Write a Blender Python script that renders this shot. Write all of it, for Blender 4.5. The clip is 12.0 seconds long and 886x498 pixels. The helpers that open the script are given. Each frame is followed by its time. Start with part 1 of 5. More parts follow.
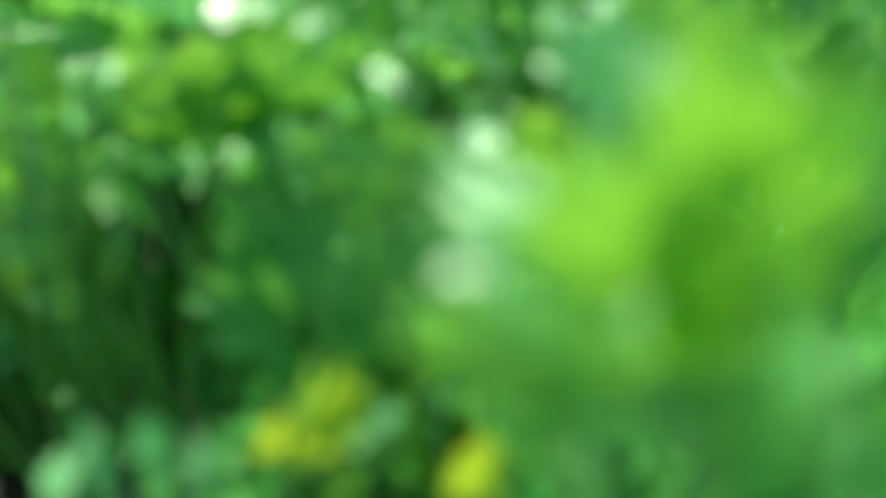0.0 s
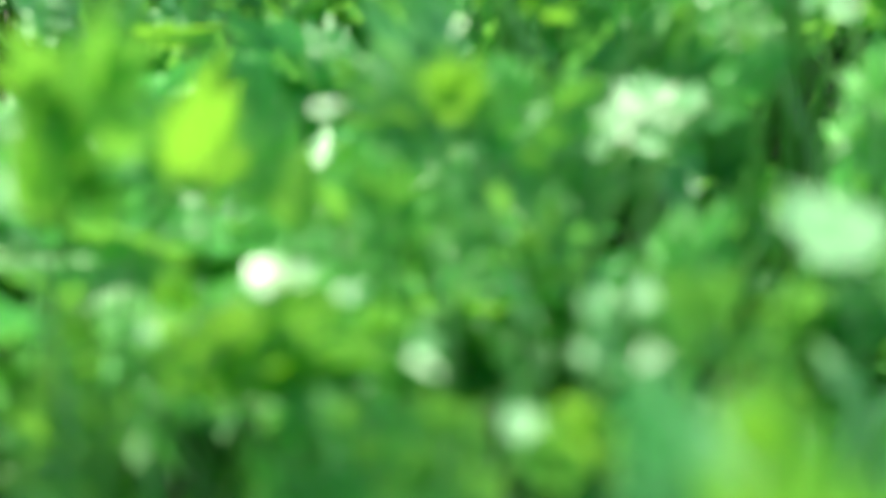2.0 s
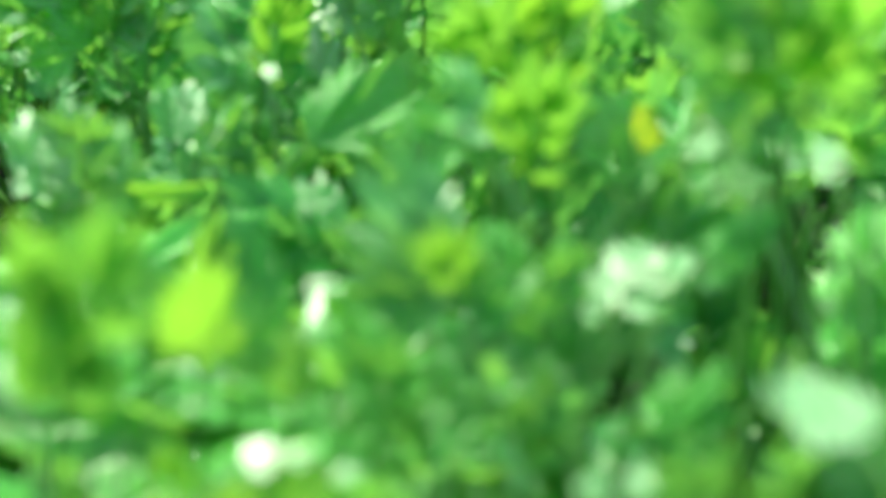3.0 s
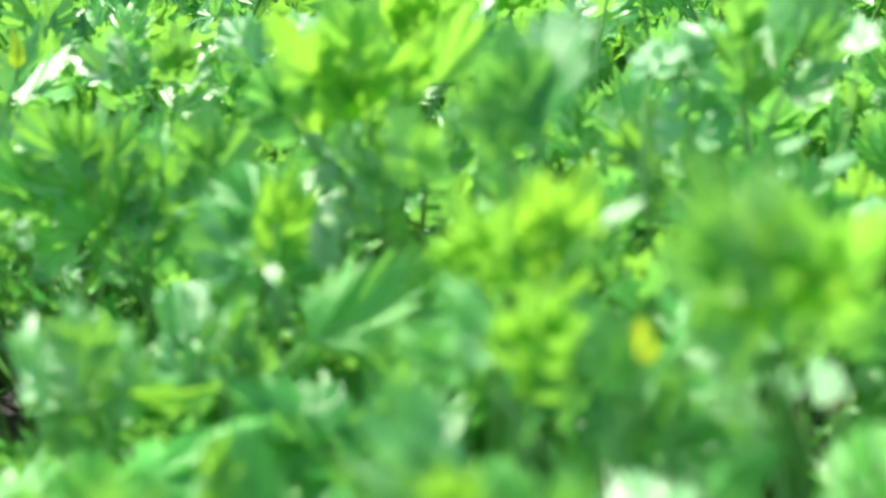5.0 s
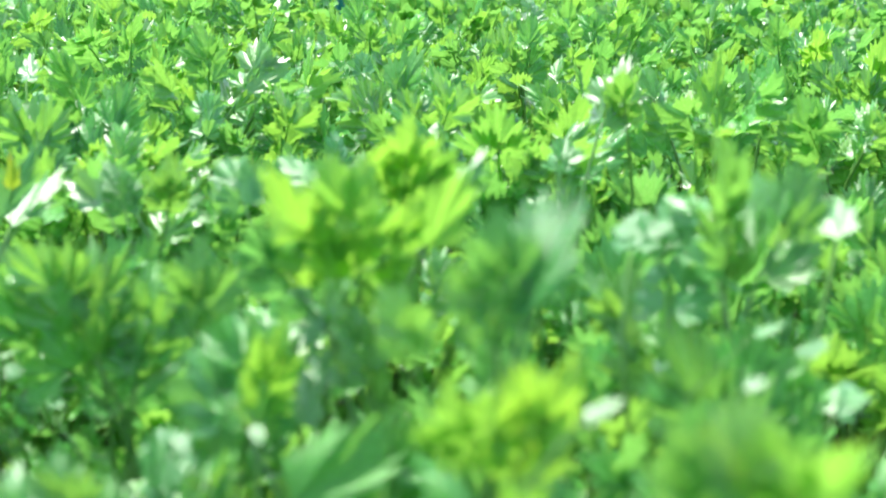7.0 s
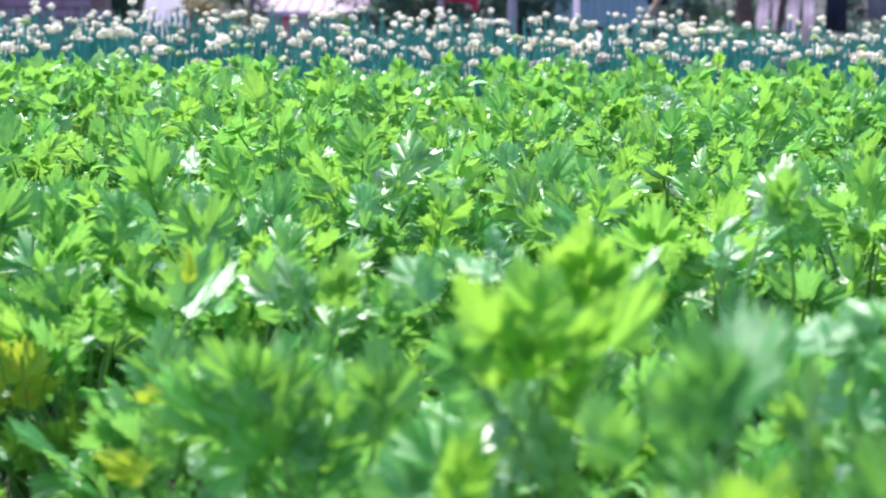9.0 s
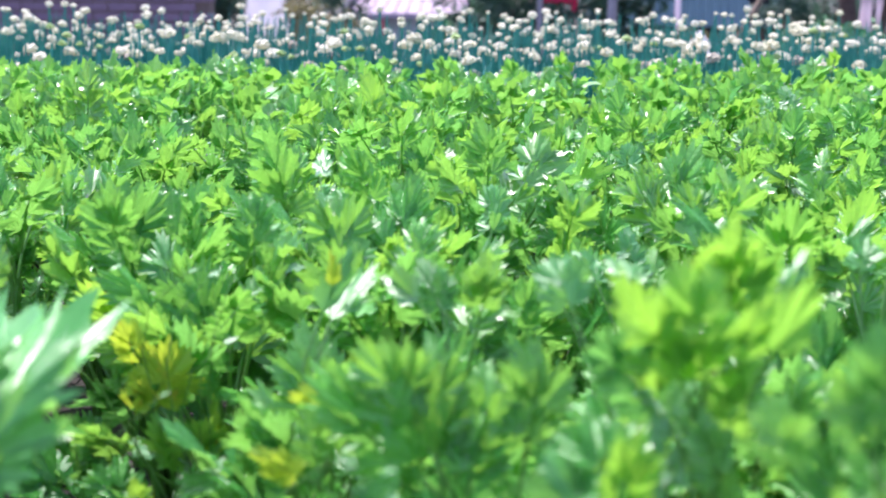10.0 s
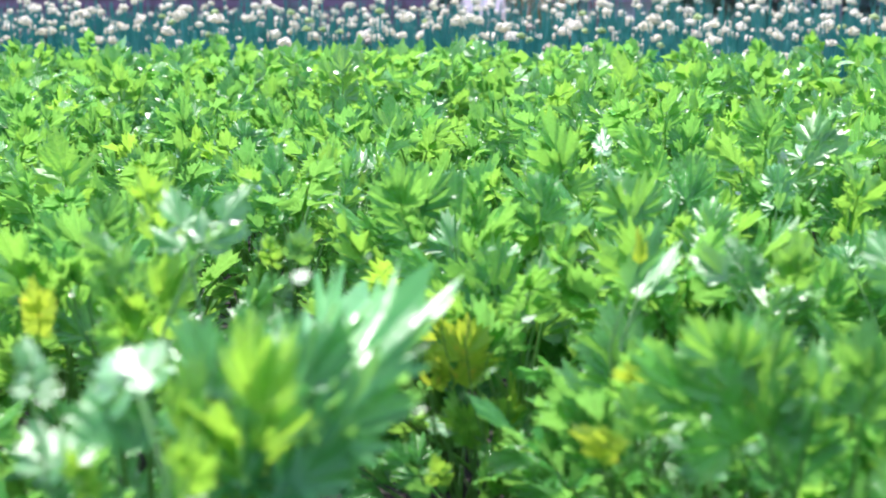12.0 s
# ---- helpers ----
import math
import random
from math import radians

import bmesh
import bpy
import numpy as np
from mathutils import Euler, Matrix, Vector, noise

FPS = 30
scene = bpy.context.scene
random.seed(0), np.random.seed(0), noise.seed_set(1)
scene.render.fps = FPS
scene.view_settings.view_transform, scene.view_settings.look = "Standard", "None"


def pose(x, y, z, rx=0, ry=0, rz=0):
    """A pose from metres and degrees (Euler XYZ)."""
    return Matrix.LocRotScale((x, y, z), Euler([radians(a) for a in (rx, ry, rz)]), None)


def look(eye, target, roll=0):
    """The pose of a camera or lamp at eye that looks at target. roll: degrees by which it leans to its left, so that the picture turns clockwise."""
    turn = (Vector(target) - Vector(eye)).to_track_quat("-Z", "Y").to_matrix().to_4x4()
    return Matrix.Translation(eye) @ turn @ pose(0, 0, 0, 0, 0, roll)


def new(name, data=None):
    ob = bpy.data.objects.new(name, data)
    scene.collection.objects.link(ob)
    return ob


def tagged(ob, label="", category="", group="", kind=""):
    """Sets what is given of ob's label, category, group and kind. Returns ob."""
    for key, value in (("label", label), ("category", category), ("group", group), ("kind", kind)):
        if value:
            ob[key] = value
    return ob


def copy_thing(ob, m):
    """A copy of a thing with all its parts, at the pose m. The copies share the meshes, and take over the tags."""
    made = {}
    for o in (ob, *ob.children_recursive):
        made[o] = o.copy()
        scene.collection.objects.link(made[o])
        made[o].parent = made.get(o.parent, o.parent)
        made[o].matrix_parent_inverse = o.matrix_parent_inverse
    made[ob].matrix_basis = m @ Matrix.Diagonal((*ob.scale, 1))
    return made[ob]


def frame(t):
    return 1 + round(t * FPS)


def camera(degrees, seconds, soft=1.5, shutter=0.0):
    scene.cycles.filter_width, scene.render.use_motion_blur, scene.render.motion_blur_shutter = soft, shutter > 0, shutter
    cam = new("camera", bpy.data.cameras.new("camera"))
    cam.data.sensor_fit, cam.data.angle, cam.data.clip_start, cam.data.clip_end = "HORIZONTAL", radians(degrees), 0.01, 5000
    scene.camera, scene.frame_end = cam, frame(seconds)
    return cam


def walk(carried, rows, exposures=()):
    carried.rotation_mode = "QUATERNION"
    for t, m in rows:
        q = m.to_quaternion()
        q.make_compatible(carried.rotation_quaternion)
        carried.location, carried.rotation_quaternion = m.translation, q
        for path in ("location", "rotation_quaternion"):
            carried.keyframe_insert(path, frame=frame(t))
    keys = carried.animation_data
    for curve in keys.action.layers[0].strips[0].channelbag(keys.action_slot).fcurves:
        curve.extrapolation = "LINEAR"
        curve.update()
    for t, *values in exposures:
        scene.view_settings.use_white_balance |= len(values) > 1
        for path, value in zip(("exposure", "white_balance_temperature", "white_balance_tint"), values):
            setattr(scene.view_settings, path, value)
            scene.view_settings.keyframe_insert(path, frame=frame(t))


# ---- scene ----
cam = camera(27.8, 12.0, soft=1.5, shutter=0.3)
PATH = [
    (0, (0.102, -0.019, 0.674), (0.054, 1.756, -0.246), -2.0),
    (0.5, (0.104, -0.016, 0.689), (0.045, 1.777, -0.195), -1.8),
    (1, (0.099, -0.027, 0.694), (0.053, 1.792, -0.136), -1.1),
    (1.5, (0.098, -0.007, 0.709), (0.038, 1.81, -0.124), -0.7),
    (2, (0.094, 0.0, 0.719), (0.034, 1.84, -0.063), -0.8),
    (2.5, (0.093, 0.0, 0.732), (0.044, 1.866, 0.013), -1.4),
    (3, (0.092, 0.002, 0.742), (0.046, 1.891, 0.085), -1.3),
    (3.5, (0.091, -0.001, 0.752), (0.049, 1.91, 0.165), -1.9),
    (3.7, (0.088, -0.003, 0.764), (0.033, 1.912, 0.189), -1.9),
    (5.3, (0.093, 0.009, 0.804), (0.051, 1.943, 0.296), -2.2),
    (5.5, (0.089, 0.008, 0.808), (0.05, 1.946, 0.315), -2.0),
    (6, (0.086, 0.0, 0.822), (0.038, 1.939, 0.332), -1.5),
    (6.5, (0.086, -0.003, 0.84), (0.046, 1.937, 0.354), -0.7),
    (7, (0.084, -0.01, 0.864), (0.071, 1.943, 0.432), 1.1),
    (7.2, (0.078, -0.004, 0.862), (0.068, 1.956, 0.461), 1.6),
    (8.8, (0.032, -0.035, 0.889), (-0.09, 1.93, 0.539), 1.0),
    (9, (0.022, -0.035, 0.889), (-0.12, 1.929, 0.54), 0.8),
    (9.5, (-0.006, -0.044, 0.901), (-0.212, 1.915, 0.557), 0.3),
    (10, (-0.032, -0.057, 0.893), (-0.279, 1.897, 0.544), 0.2),
    (10.5, (-0.053, -0.056, 0.876), (-0.369, 1.884, 0.51), -0.4),
    (11, (-0.086, -0.057, 0.87), (-0.477, 1.869, 0.499), -1.0),
    (11.5, (-0.12, -0.058, 0.88), (-0.557, 1.857, 0.505), -0.7),
    (12, (-0.15, -0.071, 0.884), (-0.623, 1.838, 0.52), -0.9),
]
walk(cam, [(t, look(eye, target, roll)) for t, eye, target, roll in PATH], exposures=[(0, 1.34, 6900, -16), (2, 1.53, 7050, -17), (3.2, 1.54, 7050, -16), (5.4, 1.74, 6800, -2), (7.2, 1.58, 6400, 7), (9, 1.49, 6130, 17), (12, 1.55, 6150, 18)])
cam.data.dof.use_dof = True
cam.data.dof.focus_distance = 3.8
cam.data.dof.aperture_fstop = 5.2

# ---- world, sun ----
SUN_UP, SUN_TURN = 63, -32
world = bpy.data.worlds.new("sky")
scene.world = world
world.use_nodes = True
sky = world.node_tree.nodes.new("ShaderNodeTexSky")
sky.sky_type, sky.sun_disc = "NISHITA", False
sky.sun_elevation, sky.sun_rotation = radians(SUN_UP), radians(SUN_TURN)
sky.dust_density = 2.0
background = world.node_tree.nodes["Background"]
background.inputs["Strength"].default_value = 0.15
world.node_tree.links.new(sky.outputs["Color"], background.inputs["Color"])
SUN = Vector((math.sin(radians(SUN_TURN)) * math.cos(radians(SUN_UP)), math.cos(radians(SUN_TURN)) * math.cos(radians(SUN_UP)), math.sin(radians(SUN_UP))))
sun = new("sun", bpy.data.lights.new("sun", "SUN"))
sun.data.energy, sun.data.angle, sun.data.color = 3.2, radians(0.5), (1, 0.95, 0.87)
sun.matrix_world = look(SUN * 50, (0, 0, 0))


# ---- materials ----
class Nodes:
    """A small helper round one material's node tree."""

    def __init__(self, name):
        self.m = bpy.data.materials.new(name)
        self.m.use_nodes = True
        self.t = self.m.node_tree
        self.b = self.t.nodes["Principled BSDF"]
        self.out = self.t.nodes["Material Output"]

    def add(self, kind, **given):
        n = self.t.nodes.new("ShaderNode" + kind)
        for key, value in given.items():
            socket = n.inputs[key.replace("_", " ")]
            if isinstance(value, bpy.types.NodeSocket):
                self.t.links.new(value, socket)
            else:
                socket.default_value = value
        return n

    def link(self, a, b):
        self.t.links.new(a, b)

    def noise(self, scale, detail=3.0, rough=0.55, kind="Object"):
        co = self.t.nodes.new("ShaderNodeTexCoord")
        return self.add("TexNoise", Vector=co.outputs[kind], Scale=scale, Detail=detail, Roughness=rough).outputs["Fac"]

    def ramp(self, fac, stops):
        n = self.add("ValToRGB", Fac=fac)
        e = n.color_ramp.elements
        while len(e) < len(stops):
            e.new(0.5)
        for el, (at, c) in zip(e, stops):
            el.position, el.color = at, (*c, 1)
        return n.outputs["Color"]

    def mix(self, fac, a, b):
        n = self.t.nodes.new("ShaderNodeMix")
        n.data_type = "RGBA"
        for socket, value in ((n.inputs["Factor"], fac), (n.inputs["A"], a), (n.inputs["B"], b)):
            socket = [s for s in n.inputs if s.name == socket.name and s.type in (("VALUE",) if socket.name == "Factor" else ("RGBA",))][0]
            if isinstance(value, bpy.types.NodeSocket):
                self.t.links.new(value, socket)
            elif isinstance(value, tuple):
                socket.default_value = (*value, 1)
            else:
                socket.default_value = value
        return [s for s in n.outputs if s.type == "RGBA"][0]

    def bump(self, height, strength, distance):
        n = self.add("Bump", Height=height, Strength=strength, Distance=distance)
        self.link(n.outputs["Normal"], self.b.inputs["Normal"])
        return n.outputs["Normal"]

    def set(self, **given):
        for key, value in given.items():
            socket = self.b.inputs[key.replace("_", " ")]
            if isinstance(value, bpy.types.NodeSocket):
                self.t.links.new(value, socket)
            else:
                socket.default_value = (*value, 1) if isinstance(value, tuple) else value
        return self


def leaf_material(name, dark, light, vein, glow, through_share=0.34, rough=0.2, gloss=0.5, islands=False, spots=None, blister=0.5, tint=0.0, vary=0.2):
    """A thin leaf: coloured by plant and patch, paler veins, a waxy face, and light that passes through it."""
    n = Nodes(name)
    if islands:
        rnd = n.t.nodes.new("ShaderNodeNewGeometry").outputs["Random Per Island"]
    else:
        rnd = n.t.nodes.new("ShaderNodeObjectInfo").outputs["Random"]
    shade = n.add("Math", Value=rnd)
    shade.operation = "MULTIPLY"
    shade.inputs[1].default_value = 7.31
    turn = n.add("Math", Value=shade.outputs[0])
    turn.operation = "FRACT"
    hue = turn.outputs[0]
    base = n.mix(rnd, dark, light)
    base = n.mix(hue, n.mix(tint, base, (0.04, 0.24, 0.1)), n.mix(tint, base, (0.24, 0.42, 0.05)))
    patch = n.ramp(n.noise(5.0), [(0.35, (0, 0, 0)), (0.7, (1, 1, 1))])
    base = n.mix(patch, base, n.mix(0.35, base, light))
    if spots:
        base = n.mix(n.ramp(n.noise(3.2, 4.0), [(0.56, (0, 0, 0)), (0.66, (1, 1, 1))]), base, spots)
    attr = n.t.nodes.new("ShaderNodeAttribute")
    attr.attribute_name = "vein"
    line = n.ramp(attr.outputs["Fac"], [(0.72, (0, 0, 0)), (1.0, (1, 1, 1))])
    base = n.mix(line, base, n.mix(0.75, base, vein))
    grain = 8.0 if islands else 1.0
    fine = n.noise(38.0 * grain, 2.0)
    n.set(Base_Color=base, Roughness=n.ramp(n.noise(9.0), [(0.3, (rough - 0.07,) * 3), (0.7, (rough + vary,) * 3)]), Specular_IOR_Level=gloss)
    if tint:
        n.set(Coat_Weight=n.ramp(hue, [(0.5, (0, 0, 0)), (0.85, (1, 1, 1))]), Coat_Roughness=0.36, Coat_IOR=1.65)
    relief = n.add("Math", Value=n.noise(13.0 * grain, 3.0, 0.6))
    relief.operation = "MULTIPLY_ADD"
    relief.inputs[1].default_value = 3.0
    n.link(fine, relief.inputs[2])
    normal = n.bump(relief.outputs[0], blister, 0.0022)
    tr = n.add("BsdfTranslucent", Color=n.mix(hue, (glow[0] * (1 - tint), glow[1] * (1 - 0.5 * tint), glow[2] * (1 + 1.5 * tint)), (glow[0] * (1 + 1.1 * tint), glow[1] * 1.02, glow[2] * (1 - tint))) if not spots else n.mix(0.5, base, glow))
    n.link(normal, tr.inputs["Normal"])
    both = n.add("MixShader", Fac=through_share)
    n.link(n.b.outputs["BSDF"], both.inputs[1])
    n.link(tr.outputs["BSDF"], both.inputs[2])
    n.link(both.outputs[0], n.out.inputs["Surface"])
    return n.m


def plain(name, a, b, rough=0.7, scale=6.0, bump=0.0, fine=60.0, metal=0.0):
    n = Nodes(name)
    n.set(Base_Color=n.ramp(n.noise(scale, 5.0), [(0.3, a), (0.7, b)]), Roughness=rough, Metallic=metal)
    if bump:
        n.bump(n.noise(fine, 5.0), 1.0, bump)
    return n.m


LEAF = leaf_material("celery_leaf", (0.018, 0.15, 0.02), (0.12, 0.42, 0.055), (0.15, 0.45, 0.1), (0.28, 0.62, 0.09), 0.37, tint=0.17)
# glossier, paler copies of LEAF; part of the sheen is put into their colour
WAXY = leaf_material("waxy_celery_leaf", (0.04, 0.21, 0.05), (0.12, 0.4, 0.1), (0.2, 0.5, 0.2), (0.28, 0.62, 0.11), 0.36, rough=0.3, gloss=0.75, blister=0.25, tint=0.15)
SHINING = leaf_material("shining_celery_leaf", (0.06, 0.24, 0.06), (0.14, 0.4, 0.12), (0.2, 0.5, 0.2), (0.3, 0.62, 0.14), 0.3, rough=0.25, gloss=1.0, blister=0.2, tint=0.1, vary=0.08)
# brighter, yellower copy of LEAF; light through sunlit leaves is partly in its colour
BACKLIT = leaf_material("backlit_celery_leaf", (0.1, 0.36, 0.035), (0.17, 0.45, 0.045), (0.3, 0.52, 0.12), (0.37, 0.68, 0.07), 0.44, 0.32, 0.5, tint=0.12)
YELLOW = leaf_material("yellowing_celery_leaf", (0.26, 0.5, 0.04), (0.42, 0.6, 0.05), (0.5, 0.6, 0.12), (0.7, 0.72, 0.05), 0.5, 0.45, spots=(0.85, 0.55, 0.06))
FAR_LEAF = leaf_material("far_celery_leaf", (0.018, 0.15, 0.02), (0.12, 0.42, 0.055), (0.15, 0.45, 0.1), (0.28, 0.62, 0.09), 0.37, islands=True, tint=0.17)
STALK = leaf_material("celery_stalk", (0.09, 0.22, 0.045), (0.15, 0.31, 0.07), (0.3, 0.5, 0.15), (0.3, 0.55, 0.05), 0.15)
DRY = plain("dry_leaf", (0.12, 0.03, 0.012), (0.26, 0.08, 0.02), 0.8, 20)
ONION_GREEN = leaf_material("onion_green", (0.025, 0.22, 0.2), (0.08, 0.36, 0.29), (0.1, 0.38, 0.3), (0.08, 0.4, 0.3), 0.3, 0.38, 0.5)
ONION_FAR = leaf_material("onion_green_mass", (0.025, 0.22, 0.2), (0.08, 0.36, 0.29), (0.1, 0.38, 0.3), (0.08, 0.4, 0.3), 0.3, 0.38, 0.5, islands=True)
UMBEL = leaf_material("cream_florets", (0.62, 0.58, 0.43), (0.82, 0.75, 0.65), (0.8, 0.8, 0.6), (0.85, 0.8, 0.66), 0.38, 0.7, 0.3)
UMBEL_FAR = leaf_material("far_cream_florets", (0.62, 0.58, 0.43), (0.82, 0.75, 0.65), (0.8, 0.8, 0.6), (0.85, 0.8, 0.66), 0.38, 0.7, 0.3, islands=True)
UMBEL_DRY = leaf_material("dry_florets", (0.35, 0.27, 0.22), (0.5, 0.42, 0.34), (0.5, 0.4, 0.3), (0.4, 0.35, 0.28), 0.15, 0.8)
UMBEL_GREEN = leaf_material("green_bud", (0.3, 0.42, 0.14), (0.5, 0.6, 0.25), (0.5, 0.6, 0.3), (0.4, 0.55, 0.15), 0.2, 0.6)


def soil_material():
    n = Nodes("soil")
    big, small = n.noise(2.0, 6.0, 0.6), n.noise(45.0, 8.0, 0.7)
    base = n.mix(n.ramp(small, [(0.35, (0, 0, 0)), (0.7, (1, 1, 1))]), n.ramp(big, [(0.3, (0.014, 0.01, 0.01)), (0.7, (0.026, 0.02, 0.019))]), (0.05, 0.04, 0.037))
    n.set(Base_Color=base, Roughness=0.95)
    n.bump(small, 1.0, 0.02)
    return n.m


SOIL = soil_material()


# ---- mesh helpers ----
def mesh_of(name, bm, material, smooth=True):
    me = bpy.data.meshes.new(name)
    for f in bm.faces:
        f.smooth = smooth
    bm.to_mesh(me)
    bm.free()
    me.materials.append(material)
    return me


def part(name, mesh, parent, local=None, label=""):
    ob = new(name, mesh)
    ob.parent = parent
    if local is not None:
        ob.matrix_basis = local
    return tagged(ob, label)


def thing(name, at, label, category, group="", kind=""):
    ob = new(name)
    ob.matrix_basis = at
    ob.empty_display_size = 0.05
    return tagged(ob, label, category, group, kind)


def tube(bm, points, radii, sides=6, cap=True):
    rings = []
    for i, p in enumerate(points):
        d = (points[min(i + 1, len(points) - 1)] - points[max(i - 1, 0)]).normalized()
        u = d.cross(Vector((0.31, 0.95, 0.02))).normalized()
        v = d.cross(u)
        rings.append([bm.verts.new(p + (u * math.cos(2 * math.pi * k / sides) + v * math.sin(2 * math.pi * k / sides)) * radii[i]) for k in range(sides)])
    for a, b in zip(rings, rings[1:]):
        for k in range(sides):
            bm.faces.new((a[k], a[(k + 1) % sides], b[(k + 1) % sides], b[k]))
    if cap:
        bm.faces.new(rings[-1])
        bm.faces.new(rings[0][::-1])
    return rings


def bezier(p0, p1, p2, p3, n):
    return [p0 * (1 - s) ** 3 + p1 * 3 * s * (1 - s) ** 2 + p2 * 3 * s * s * (1 - s) + p3 * s ** 3 for s in (i / n for i in range(n + 1))]


def box(bm, x0, x1, y0, y1, z0, z1, bevel=0.0):
    made = bmesh.ops.create_cube(bm, size=1, matrix=Matrix.Translation(((x0 + x1) / 2, (y0 + y1) / 2, (z0 + z1) / 2)) @ Matrix.Diagonal((x1 - x0, y1 - y0, z1 - z0, 1)))
    if bevel:
        edges = {e for v in made["verts"] for e in v.link_edges}
        bmesh.ops.bevel(bm, geom=list(edges), offset=bevel, segments=2, affect="EDGES")


# ---- ground ----
def spread(lo, hi, step, far):
    line = [lo + step * i for i in range(int(round((hi - lo) / step)) + 1)]
    out = [hi + (far - hi) * (i / 9) ** 2.2 for i in range(1, 10)]
    back = [lo - (far + lo) * (i / 9) ** 2.2 for i in range(9, 0, -1)]
    return back + line + out


def ground_z(x, y):
    """Level field, low ridges under the rows, then a fall to the yard behind the onion bed."""
    fall = min(max((y - 8.6) / 4.0, 0), 1)
    z = -0.4 * fall * fall * (3 - 2 * fall) - 0.7 * min(max((y - 14) / 6, 0), 1) - 2.3 * min(max((y - 20) / 16, 0), 1)
    if y < 9:
        z += 0.018 * noise.noise(Vector((x * 3, y * 3, 0))) + 0.012 * noise.noise(Vector((x * 11, y * 11, 4)))
    return z


def build_ground():
    bm = bmesh.new()
    xs, ys = spread(-4.2, 2.6, 0.1, 900), spread(-0.6, 12.6, 0.1, 900)
    grid = [[bm.verts.new((x, y, ground_z(x, y))) for x in xs] for y in ys]
    for a, b in zip(grid, grid[1:]):
        for i in range(len(xs) - 1):
            bm.faces.new((a[i], a[i + 1], b[i + 1], b[i]))
    return tagged(new("ground", mesh_of("ground", bm, SOIL)), "dark brown crumbly soil of the field", "ground", kind="structure")


build_ground()


# ---- celery ----
LOBES = ((0.0, 1.0, 0.25), (0.56, 0.8, 0.2), (-0.56, 0.8, 0.2), (1.05, 0.5, 0.17), (-1.05, 0.5, 0.17))
TEETH, COARSE_TEETH = (1.14, 1.0, 0.87, 0.98), (1.12, 0.89)


def leaflet(bm, m, size, rng, n, vein, relief=1.0, cut=1.0):
    """One wedge-shaped leaflet of forward-pointing lobes with a saw-toothed edge, its stem at the origin of m, along y."""
    span, wave, cup, droop = 1.28, rng.uniform(0, 6), rng.uniform(-0.05, 0.4), rng.uniform(-0.2, 0.6)
    wide, skew, curl = rng.uniform(0.95, 1.3), rng.uniform(-0.1, 0.1), rng.uniform(-0.25, 0.25)
    fold, slim = cut * rng.uniform(0.2, 0.7), rng.uniform(0.72, 0.95)
    lobes = [(c + skew + rng.uniform(-0.06, 0.06), long * rng.uniform(0.86, 1.1), w * wide) for c, long, w in LOBES]
    tilt = [cut * rng.uniform(-0.24, 0.24) for _ in lobes]
    rings, teeth, pleat = [], TEETH if n > 40 else COARSE_TEETH, (1.0, 0.0, -1.0, 0.0) if n > 40 else (0.7, -0.7)
    for k in (0.0, 0.45, 0.76, 1.0) if n > 18 else (0.0, 0.6, 1.0):
        row = []
        for i in range(n + 1):
            a = (i / n * 2 - 1) * span
            near = min(range(5), key=lambda j: abs(a - lobes[j][0]))
            off = abs(a - lobes[near][0])
            far = max(0.32 + 0.4 * (1 - cut), max(min(long * (1 - 1.3 * (a - c) ** 2), w / max(abs(a - c), 0.01)) for c, long, w in lobes))
            r = size * (far if k == 1.0 else k * (far * k + 0.62 * (1 - k)))
            if k == 1.0:
                r *= teeth[i % len(teeth)] * rng.uniform(0.95, 1.05)
            x, y = math.sin(a) * r * slim, math.cos(a) * r
            z = cup * abs(x) + curl * x - droop * (r * r) / size * 0.7 + fold * min(off, 0.28) * r + tilt[near] * r * k + 0.09 * r * math.sin(a * 4.3 + wave) + 0.05 * r * k * math.sin(a * 11 + wave * 2) + 0.03 * r * k * rng.uniform(-1, 1) + 0.03 * cut * r * k * pleat[i % len(teeth)]
            p = bm.verts.new(m @ Vector((x, y, z * relief)))
            p[vein] = max(0.0, 1 - off / (0.2 if cut > 0.4 else 0.09)) if cut > 0.4 or near == 0 else 0.0
            row.append(p)
            if k == 0:
                row *= n + 1
                break
        rings.append(row)
    for a, b in zip(rings, rings[1:]):
        for i in range(n):
            bm.faces.new((a[i], b[i + 1], b[i])) if a[i] == a[i + 1] else bm.faces.new((a[i], a[i + 1], b[i + 1], b[i]))


